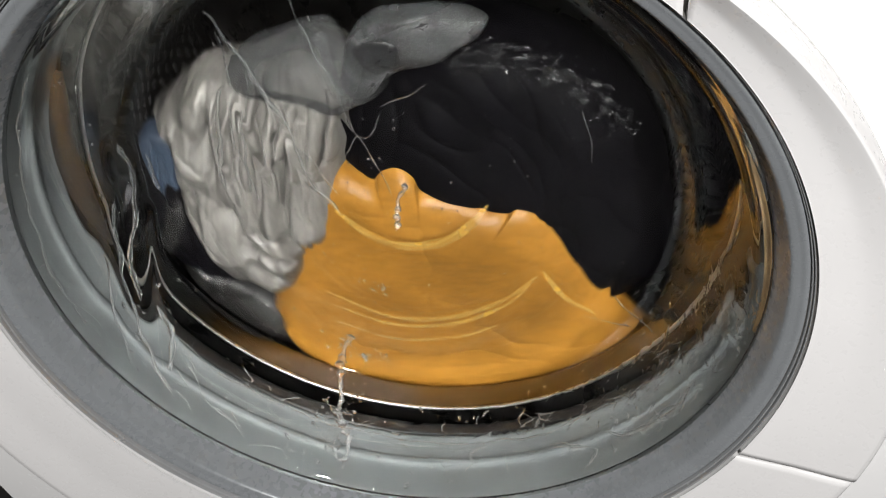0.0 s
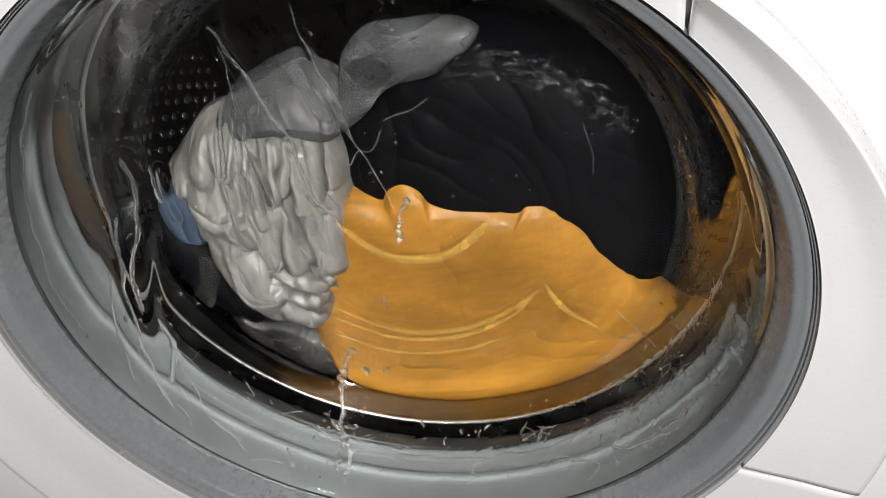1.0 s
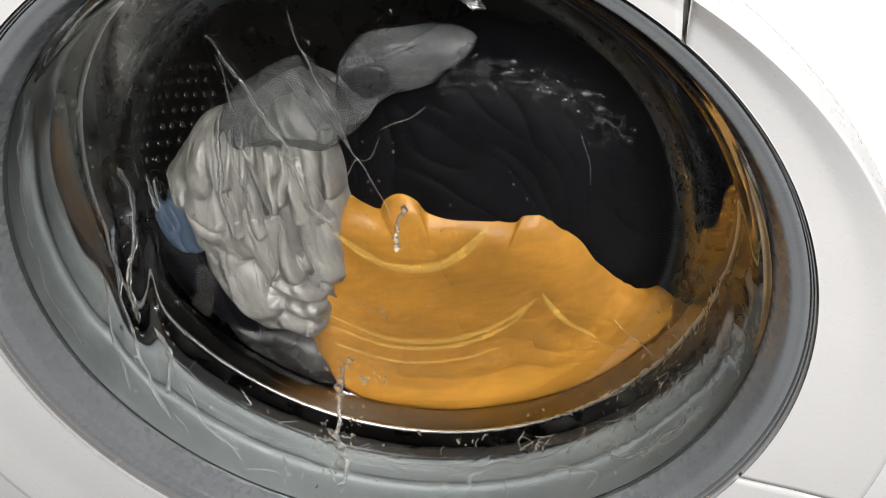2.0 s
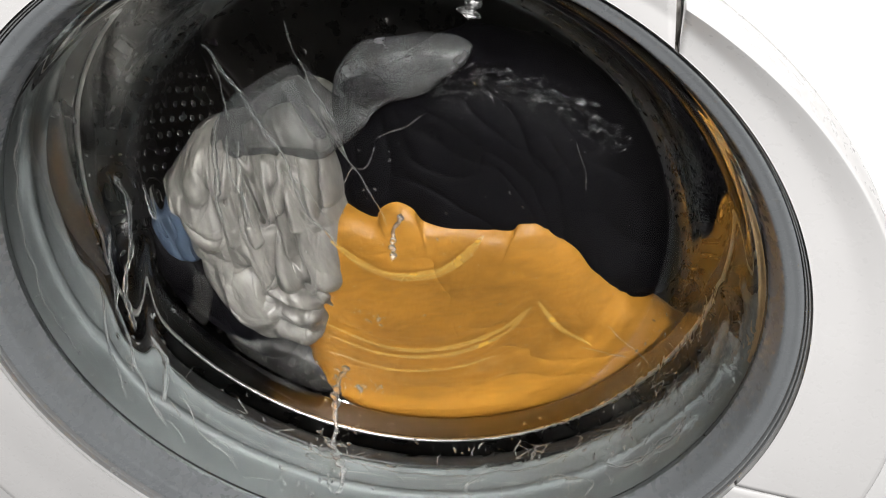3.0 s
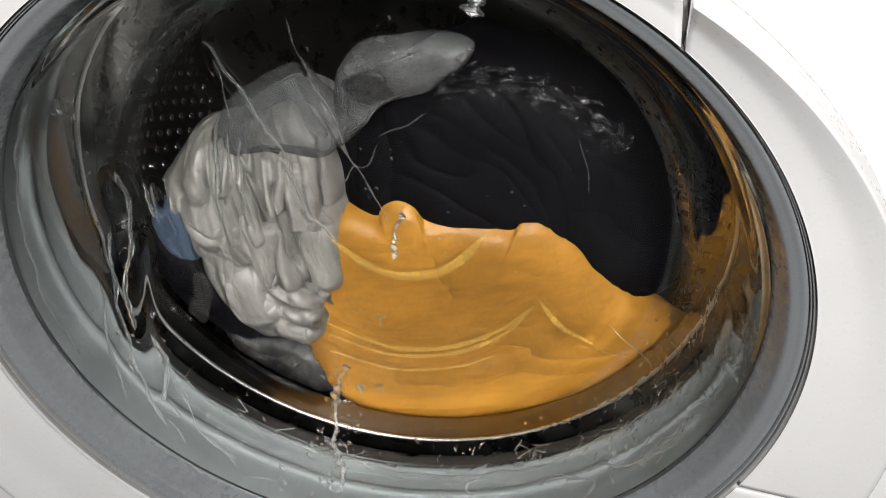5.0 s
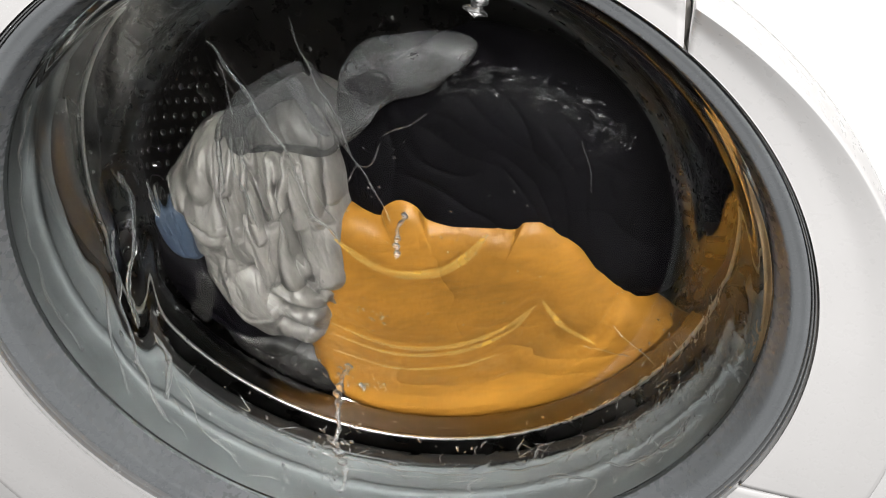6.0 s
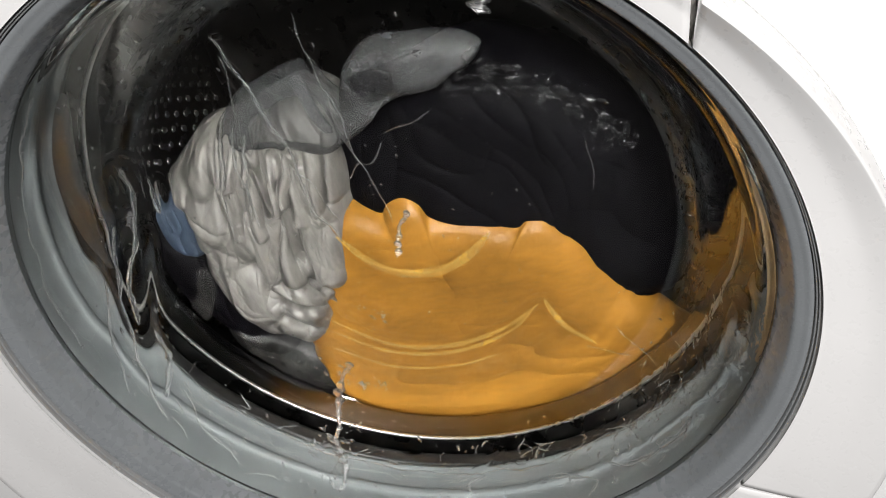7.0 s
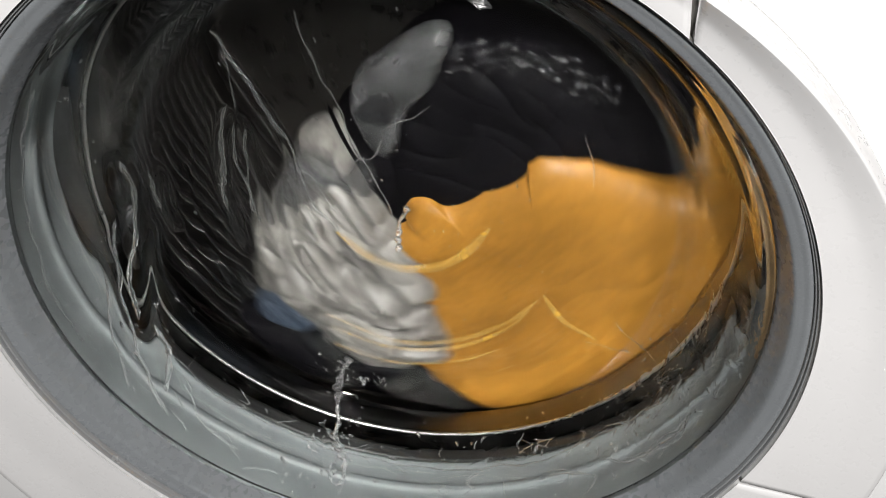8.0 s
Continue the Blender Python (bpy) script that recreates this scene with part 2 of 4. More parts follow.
# ---- the room that closes the place ----
def room():
    for name, bm, mat in (
            ("floor", box(-2.2, 2.2, -2.8, 0.9, -0.56, -0.50), FLOOR),
            ("ceiling", box(-2.2, 2.2, -2.8, 0.9, 1.90, 1.96), PLASTER),
            ("wall_north", box(-2.2, 2.2, 0.84, 0.90, -0.50, 1.90), PLASTER),
            ("wall_south", box(-2.2, 2.2, -2.8, -2.74, -0.50, 1.90), PLASTER),
            ("wall_west", box(-2.2, -2.14, -2.74, 0.84, -0.50, 1.90), PLASTER),
            ("wall_east", box(2.14, 2.2, -2.74, 0.84, -0.50, 1.90), PLASTER)):
        tagged(link_mesh(name, bm, mat, False), "plain matt " + name.split("_")[0] + " of a small laundry room",
               name.split("_")[0], kind="structure")
    # unseen fixture, added to give the inferred light a source
    lamp = thing("assumed_pendant", "small unseen pendant lamp, added on a cord near the inferred light", "lamp")
    lamp.location = (LAMP.x + 0.03, LAMP.y - 0.06, LAMP.z + 0.05)
    top = 1.90 - lamp.location.z
    part("ceiling_rose", lathe_z([(0.0, top), (0.05, top), (0.045, top - 0.02), (0.0, top - 0.025)]), WHITE, lamp)
    part("cord", lathe_z([(0.003, top - 0.02), (0.003, 0.10)]), DARK_GAP, lamp)
    part("shade", lathe_z([(0.018, 0.11), (0.025, 0.10), (0.040, 0.06), (0.060, 0.03), (0.056, 0.03), (0.036, 0.06), (0.020, 0.096)]), DARK_GAP, lamp)


def lathe_z(profile):
    bm = lathe(profile, 48)
    bm.transform(Matrix.Rotation(radians(90), 4, "X"))
    return bm


# ---- the washing machine ----
NOTCH, SEAM = 37.0, -37.0          # the handle's arc on the door's white frame
BOWL_IN = [(0.1925, 0.0190), (0.1890, 0.0198), (0.1850, 0.0240), (0.1805, 0.0330), (0.1730, 0.050), (0.1655, 0.070), (0.1600, 0.083), (0.1520, 0.0925),
           (0.1400, 0.0970), (0.1280, 0.0983), (0.1180, 0.0988), (0.1100, 0.0991), (0.1040, 0.0993), (0.0990, 0.0995), (0.0920, 0.0997),
           (0.0800, 0.1000), (0.0650, 0.1004), (0.0530, 0.1007), (0.0470, 0.1008), (0.0420, 0.1009), (0.0370, 0.1010), (0.0200, 0.1014), (0.0, 0.1015)]


def bowl_at(r, y):
    """The inner face's point and outward normal nearest to a radius and depth."""
    best = int(((BOWL_FINE - (r, y)) ** 2).sum(1).argmin())
    (r0, y0), (r1, y1) = BOWL_FINE[max(best - 12, 0)], BOWL_FINE[min(best + 12, len(BOWL_FINE) - 1)]
    n = math.hypot(r1 - r0, y1 - y0)
    return (float(BOWL_FINE[best][0]), float(BOWL_FINE[best][1])), (float(y1 - y0) / n, -float(r1 - r0) / n)


def smooth_profile(points, n):
    return [(max(p.x, 0.0), p.y) for p in (Vector((q.x, q.y)) for q in spline([(r, y, 0) for r, y in points], n))]


BOWL_FINE = np.array(smooth_profile(BOWL_IN, 3000))
THICK = 0.0045


def on_bowl(r, y, deg, lift):
    """A place on the drum side of the glass, lifted off it, and the way out of it."""
    (pr, py), (nr, ny) = bowl_at(r, y)
    a = radians(deg)
    out = Vector((nr * math.cos(a), ny, nr * math.sin(a)))
    return Vector((pr * math.cos(a), py, pr * math.sin(a))) + out * (THICK + lift), out


def panel_with_hole(half, z0, z1, y, depth, radius, seg=128):
    """A white front sheet with a round opening."""
    bm = bmesh.new()
    rings = []
    for yy in (y, y + depth):
        inner, outer = [], []
        for i in range(seg):
            a = 2 * math.pi * i / seg
            c, s = math.cos(a), math.sin(a)
            k = min((half / abs(c)) if abs(c) > 1e-9 else 9, ((z1 if s > 0 else -z0) / abs(s)) if abs(s) > 1e-9 else 9)
            inner.append(bm.verts.new((radius * c, yy, radius * s)))
            outer.append(bm.verts.new((k * c, yy, k * s)))
        rings.append((inner, outer))
    (i0, o0), (i1, o1) = rings
    for i in range(seg):
        j = (i + 1) % seg
        bm.faces.new((i0[i], i0[j], o0[j], o0[i]))
        bm.faces.new((i1[i], o1[i], o1[j], i1[j]))
        bm.faces.new((i0[i], i1[i], i1[j], i0[j]))
        bm.faces.new((o0[i], o0[j], o1[j], o1[i]))
    return bm


def washing_machine():
    wm = thing("washing_machine", "white front-loading washing machine with a round glass door, running", "washing machine")
    part("front_panel", panel_with_hole(0.325, -0.45, 0.40, 0.008, 0.004, 0.212), WHITE_PANEL, wm, "bright white enamelled front panel",
         False)
    part("side_panel", box(-0.325, -0.321, 0.014, 0.60, -0.45, 0.40), WHITE_PANEL, wm, smooth=False)
    part("side_panel", box(0.321, 0.325, 0.014, 0.60, -0.45, 0.40), WHITE_PANEL, wm, smooth=False)
    part("top_panel", box(-0.325, 0.325, -0.004, 0.60, 0.402, 0.425), WHITE_PANEL, wm, smooth=False)
    part("back_panel", box(-0.321, 0.321, 0.596, 0.60, -0.45, 0.40), WHITE_PANEL, wm, smooth=False)
    part("bottom_panel", box(-0.321, 0.321, 0.014, 0.596, -0.45, -0.446), WHITE_PANEL, wm, smooth=False)
    for x in (-0.26, 0.26):
        for y in (0.06, 0.55):
            foot = lathe_z([(0.0, -0.45), (0.022, -0.45), (0.022, -0.485), (0.028, -0.5), (0.0, -0.5)])
            foot.transform(Matrix.Translation((x, y, 0)))
            part("foot", foot, BLACK_RUBBER, wm)
    door = new("door")
    door.parent = wm
    tagged(door, "closed round door with a deep wet glass bowl")
    frame_profile = [(0.2050, 0.004), (0.2053, -0.0050), (0.2064, -0.0060), (0.2180, -0.0076), (0.2270, -0.0089), (0.2360, -0.0112), (0.2430, -0.0130),
                     (0.2450, -0.0132), (0.2470, -0.0122), (0.2495, -0.0070), (0.2505, 0.007)]
    handle_profile = [(0.2050, 0.004), (0.2053, -0.0050), (0.2064, -0.0060), (0.2180, -0.0078), (0.2270, -0.0094), (0.2360, -0.0119), (0.2436, -0.0140),
                      (0.2456, -0.0142), (0.2476, -0.0130), (0.2500, -0.0070), (0.2510, 0.007)]
    part("door_frame", lathe(smooth_profile(frame_profile, 40), 260, NOTCH + 0.30, 360 + SEAM - 0.25, True, frame_warp), WHITE, door,
         "white plastic ring frame, dished towards the glass")
    part("handle", lathe(smooth_profile(handle_profile, 40), 90, SEAM + 0.25, NOTCH - 0.30, True, grip_warp), WHITE, door,
         "white curved grip let into the ring frame")
    part("joint", lathe([(0.2057, 0.005), (0.2057, 0.000), (0.2200, -0.0040), (0.2320, -0.0064), (0.2400, -0.0076), (0.2480, 0.005)], 8, NOTCH - 0.45,
                        NOTCH + 0.45, True, frame_warp), DARK_GAP, door, "dark gap beside the grip")
    part("joint", lathe([(0.2057, 0.005), (0.2057, -0.0022), (0.2200, -0.0060), (0.2320, -0.0088), (0.2400, -0.0100), (0.2480, 0.005)], 8, SEAM - 0.4,
                        SEAM + 0.4, True, frame_warp), WHITE, door, "pale bevelled gap under the grip")
    for r, y in ((0.2049, -0.0036), (0.2041, -0.0016), (0.2034, 0.0006)):
        part("groove", lathe([(r, 0.009), (r, y), (r - 0.0005, y + 0.0008), (r - 0.0005, 0.009)], 256, closed=True), DARK_GAP, door, "thin dark gap beside the trim ring")
    for r, y in ((0.20445, -0.0040), (0.20365, -0.0020)):
        part("trim_ring", lathe(smooth_profile([(r, 0.009), (r, y + 0.0008), (r - 0.0001, y), (r - 0.0003, y + 0.0003), (r - 0.0004, y + 0.0014), (r - 0.0004, 0.009)], 24),
                                256, closed=True), CHROME, door, "thin bright metal trim ring")
    part("inner_ring", lathe(smooth_profile([(0.2029, 0.012), (0.2029, 0.0016), (0.2025, 0.0006), (0.2012, 0.0008), (0.1994, 0.0020), (0.1976, 0.0030), (0.1960, 0.0042), (0.1948, 0.0068), (0.1926, 0.0140),
                                             (0.1913, 0.0184), (0.1918, 0.0205), (0.1990, 0.0210)], 48), 256, closed=True),
         SILVER, door, "wide rounded silver-grey plastic ring")
    inner = smooth_profile(BOWL_IN, INNER_COUNT)
    glass_part = part("glass_bowl", lathe(inner + offset_profile(inner, 0.0045)[::-1], 540, closed=True, warp=bowl_warp), GLASS, door,
                      "clear moulded glass bowl, wet on its inside")
    glass_part.visible_shadow = False
    # yellow strips painted where the moulded ribs focus the lamp's light
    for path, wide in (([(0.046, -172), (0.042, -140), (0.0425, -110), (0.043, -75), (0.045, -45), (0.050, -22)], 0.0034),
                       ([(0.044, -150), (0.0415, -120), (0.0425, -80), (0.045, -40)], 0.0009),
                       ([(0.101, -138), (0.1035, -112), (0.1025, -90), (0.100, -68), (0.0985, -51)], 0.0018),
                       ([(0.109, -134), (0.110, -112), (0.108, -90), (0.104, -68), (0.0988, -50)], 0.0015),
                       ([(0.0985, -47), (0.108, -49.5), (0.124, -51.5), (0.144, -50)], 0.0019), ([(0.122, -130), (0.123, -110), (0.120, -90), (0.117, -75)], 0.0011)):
        part("rib_light", caustic_strip(path, wide), CAUSTIC, door, "thin yellow strip on the glass, painted as focused light")
    gasket = part("gasket", lathe(smooth_profile([(0.1960, 0.0200), (0.1950, 0.0260), (0.1955, 0.0330), (0.1970, 0.0440), (0.1970, 0.0500),
                                                  (0.1950, 0.0525), (0.1950, 0.0555), (0.1965, 0.0580), (0.1965, 0.0680), (0.1950, 0.0740),
                                                  (0.1985, 0.0765), (0.2040, 0.0740)], 70), 256), RUBBER, wm,
                  "grey rubber door gasket with a moulded fold")
    part("lip", lathe(smooth_profile([(0.1990, 0.0772), (0.1975, 0.0800), (0.1985, 0.0880), (0.2050, 0.0900)], 20), 256), BLACK_RUBBER, gasket,
         "black wet sealing lip")
    part("seal_edge", lathe(smooth_profile([(0.1900, 0.0318), (0.1870, 0.0326), (0.1856, 0.0342), (0.1858, 0.0360), (0.1900, 0.0375)], 16), 160, -22, 122, warp=seal_warp), BROWN_SEAL, gasket,
         "brown edge of the seal against the glass")
    # dark leaf added for the tub seen bent through the glass wall
    part("refracted_dark", leaf([(132, 0.034), (140, 0.040), (152, 0.046), (164, 0.052), (175, 0.056)], 0.0075), BLACK_RUBBER, gasket, "dark leaf added behind the glass for the tub's refracted darkness")
    part("shroud", lathe([(0.2120, 0.0125), (0.2120, 0.0700), (0.2650, 0.0900), (0.2650, 0.48), (0.0, 0.48)], 96), BLACK_RUBBER, wm,
         "black plastic tub round the drum")
    drum = new("drum")
    drum.parent = wm
    tagged(drum, "perforated dark steel wash drum, turning")
    part("rim", lathe(smooth_profile([(0.1930, 0.0960), (0.1915, 0.0940), (0.1898, 0.0945), (0.1892, 0.0970), (0.1896, 0.1050), (0.1905, 0.1140), (0.1930, 0.1190),
                                      (0.2000, 0.1200), (0.2060, 0.1150)], 40), 256), STEEL_RIM, drum, "polished rolled steel rim")
    # bead whose bright colour draws the highlight line along the rim
    bead = [(0.1896 + 0.0013 * math.cos(k * math.pi / 6), 0.0948 + 0.0013 * math.sin(k * math.pi / 6)) for k in range(12)]
    part("bead", lathe(bead, 256, closed=True), HIGHLIGHT_BEAD, drum, "rolled bead round the drum's mouth, coloured bright for the rim's highlight")
    part("front_ring", lathe([(0.1925, 0.0950), (0.2300, 0.0960), (0.2420, 0.1000), (0.2450, 0.1080)], 192), STEEL, drum)
    part("drum_wall", lathe([(0.2450, 0.1080), (0.2450, 0.20), (0.2450, 0.30), (0.2450, 0.40)], 192), STEEL, drum)
    part("back_plate", lathe(smooth_profile([(0.2450, 0.40), (0.2300, 0.412), (0.16, 0.405), (0.10, 0.395), (0.0, 0.39)], 30), 128), STEEL, drum)
    tagged(part("perforation", perforation(), GLINT_STEEL, drum, "rows of small round holes"), kind="stuff")
    return wm, drum


def seal_warp(r, y, a, j):
    """The brown edge sinks back into the seal towards both its ends."""
    left = min(math.degrees(a) + 22, 122 - math.degrees(a)) / 40
    return r + 0.008 * max(0.0, 1 - left) ** 1.5, y, a


def leaf(line, wide):
    """A pointed bulging dark sheet behind the glass wall, standing for darkness refracted there: (angle, depth) along
    it.
    """
    bm = bmesh.new()
    rows = []
    path = spline([(a, y, 0) for a, y in line], 40)
    for i, p in enumerate(path):
        w = wide * math.sin(math.pi * (0.04 + 0.92 * i / 39)) ** 0.7
        row = []
        for k in range(11):
            u = -1 + k / 5
            y = p.y + 0.014 + w * u
            r = 0.186 - 0.33 * (y - 0.02) + 0.0058 + 0.0022 * u * u
            row.append(bm.verts.new((r * math.cos(radians(p.x)), y, r * math.sin(radians(p.x)))))
        rows.append(row)
    for a, b in zip(rows, rows[1:]):
        for k in range(10):
            bm.faces.new((a[k], a[k + 1], b[k + 1], b[k]))
    return bm


def frame_warp(r, y, a, j, grip=False):
    """The frame's outer edge is a larger circle, set low and towards the hinge; the grip rises towards its upper end; joints run aslant."""
    k = (r - 0.2050) / 0.0400
    rise = 1.0
    if grip:
        rise = 1.0 + 0.45 * min(max((math.degrees(a) - SEAM) / (NOTCH - SEAM), 0.0), 1.0)
    crest = -0.0135 * rise + 0.02
    rim = 0.2440 + 0.92 * crest + (-0.0102 - 0.627 * crest) * math.cos(a) + (-0.0238 - 1.067 * crest) * math.sin(a)
    return 0.2050 + k * (rim - 0.2050), (y * (1 + (rise - 1) * min(max(k, 0.0), 1.0)) if y < -0.0044 else y), a + radians(4.0) * min(max(k, 0.0), 1.0)


def grip_warp(r, y, a, j):
    return frame_warp(r, y, a, j, True)


# moulded folds in the glass wall on the hinge side: (angle, depth) along each, then width and height
FOLDS = [([(148, 0.076), (158, 0.083), (168, 0.083), (184, 0.064), (196, 0.046), (204, 0.034)], 0.0080, 0.0024),
         ([(164, 0.062), (176, 0.060), (185, 0.047), (193, 0.032)], 0.0075, -0.0016),
         ([(168, 0.090), (180, 0.074), (190, 0.052)], 0.0065, 0.0020),
         ([(-8, 0.040), (-18, 0.034), (-26, 0.024)], 0.0070, 0.0006),
         ([(-6, 0.030), (-16, 0.024), (-24, 0.020)], 0.0060, -0.0006),
         ([(-30, 0.026), (-45, 0.030), (-58, 0.027), (-70, 0.022)], 0.0040, 0.0012)]
FOLD_LINES = []
for line, wide, high in FOLDS:
    FOLD_LINES.append((np.array([(p.x, p.y) for p in spline([(radians(a) * 0.17, y, 0) for a, y in line], 200)]), wide, high))
INNER_COUNT = 230
# low rounded ribs on the bowl's end face: (radius, angle) along each, then width and height
RIBS = [([(0.043, -170), (0.042, -140), (0.0425, -110), (0.043, -75), (0.045, -45), (0.050, -22)], 0.0034, 0.0009),
        ([(0.101, -138), (0.1035, -112), (0.1025, -90), (0.100, -68), (0.0985, -50), (0.118, -50.5), (0.144, -50)], 0.0036, 0.0010),
        ([(0.112, -138), (0.1130, -112), (0.1120, -90), (0.108, -70), (0.1035, -56)], 0.0030, 0.0006)]
WAVES = [([(0.114, 131), (0.110, 146), (0.106, 162), (0.107, 188)], 0.0036, 0.0011), ([(0.108, 132), (0.094, 144), (0.082, 163), (0.084, 184)], 0.0034, 0.0010),
         ([(0.135, 119), (0.113, 122), (0.094, 126), (0.074, 136), (0.059, 160), (0.045, 194)], 0.0022, 0.0006), ([(0.072, 179), (0.079, 202), (0.087, 224), (0.092, 238)], 0.0030, 0.0008),
         ([(0.145, -57), (0.141, -45), (0.140, -31)], 0.0030, 0.0009), ([(0.146, 156), (0.145, 167), (0.143, 175)], 0.0032, 0.0010),
         ([(0.128, -75), (0.125, -60), (0.123, -48)], 0.0040, 0.0007), ([(0.125, 98), (0.093, 102), (0.059, 108), (0.034, 115)], 0.0020, 0.0004)]
RIB_LINES = []
for line, wide, high in RIBS + WAVES:
    RIB_LINES.append((np.array([(p.x, p.y) for p in spline([(r * math.cos(radians(a)), r * math.sin(radians(a)), 0) for r, a in line], 260)]), wide, high))


def bowl_warp(r, y, a, j):
    """The moulded glass is never quite round: folds in its inner face, and a long soft wave."""
    if r < 0.147 and y > 0.05:
        if j >= INNER_COUNT or r < 0.03:
            return r, y, a
        q = np.array((r * math.cos(a), r * math.sin(a)))
        for line, wide, high in RIB_LINES:
            d = np.hypot(*(line - q).T)
            k = int(d.argmin())
            ends = max(0.0, min(1.0, k / 50, (259 - k) / 50))
            y -= high * math.exp(-(d[k] / wide) ** 2) * ends
        return r, y, a
    if y < 0.0215:
        return r, y, a
    push = 0.0005 * math.sin(5 * a + 40 * y)
    if j < INNER_COUNT:
        b = (a + math.pi / 2) % (2 * math.pi) - math.pi / 2
        q = np.array((b * 0.17, y))
        for line, wide, high in FOLD_LINES:
            d = np.hypot(*(line - q).T)
            k = int(d.argmin())
            ends = min(1.0, k / 40, (199 - k) / 40)
            ends = ends * ends * (3 - 2 * ends)
            push += high * math.exp(-(d[k] / wide) ** 2) * ends
    fade = min(1.0, (y - 0.0215) / 0.006, max(0.0, (0.098 - y) / 0.008))
    return r - push * max(fade, 0.0), y, a


def offset_profile(pts, d):
    out = []
    for i, (r, y) in enumerate(pts):
        r0, y0 = pts[max(i - 1, 0)]
        r1, y1 = pts[min(i + 1, len(pts) - 1)]
        tr, ty = r1 - r0, y1 - y0
        n = math.hypot(tr, ty) or 1
        out.append((max(r + ty / n * d, 0.0), y - tr / n * d) if i < len(pts) - 1 else (0.0, y + d))
    return out


def caustic_strip(path, wide):
    """A thin strip on the bowl's end face, painted as the light that its moulded ribs focus."""
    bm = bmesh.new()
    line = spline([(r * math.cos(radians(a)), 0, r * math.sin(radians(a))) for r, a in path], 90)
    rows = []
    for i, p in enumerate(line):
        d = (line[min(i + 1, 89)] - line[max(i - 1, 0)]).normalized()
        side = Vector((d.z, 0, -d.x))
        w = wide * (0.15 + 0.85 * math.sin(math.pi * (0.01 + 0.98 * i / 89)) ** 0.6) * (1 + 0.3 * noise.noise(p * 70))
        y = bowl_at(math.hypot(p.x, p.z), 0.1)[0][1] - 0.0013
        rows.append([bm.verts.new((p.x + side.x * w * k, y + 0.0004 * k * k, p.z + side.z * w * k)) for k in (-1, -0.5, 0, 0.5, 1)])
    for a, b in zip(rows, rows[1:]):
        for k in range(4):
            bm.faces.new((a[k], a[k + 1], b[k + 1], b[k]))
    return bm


def perforation():
    """Dimpled holes in staggered rows on the drum's wall, each a small dish with a raised edge, coloured bright for its
    glint.
    """
    verts, faces = [], []
    cols, rows, rad = 104, 20, 0.2448
    for j in range(rows):
        y = 0.122 + j * 0.0135
        for i in range(cols):
            a0 = 2 * math.pi * (i + 0.5 * (j % 2)) / cols
            base = len(verts)
            for rr, depth in ((0.0032, 0.0), (0.0026, 0.0012), (0.0012, 0.0006)):
                for k in range(8):
                    b = math.pi * k / 4
                    a = a0 + rr * math.cos(b) / rad
                    q = rad - depth
                    verts.append((q * math.cos(a), y + rr * math.sin(b), q * math.sin(a)))
            for ring in (0, 1):
                for k in range(8):
                    n = (k + 1) % 8
                    faces.append((base + ring * 8 + k, base + ring * 8 + n, base + ring * 8 + 8 + n, base + ring * 8 + 8 + k))
            faces.append(tuple(base + 16 + k for k in range(8)))
    me = bpy.data.meshes.new("perforation")
    me.from_pydata(verts, [], faces)
    bm = bmesh.new()
    bm.from_mesh(me)
    bpy.data.meshes.remove(me)
    return bm


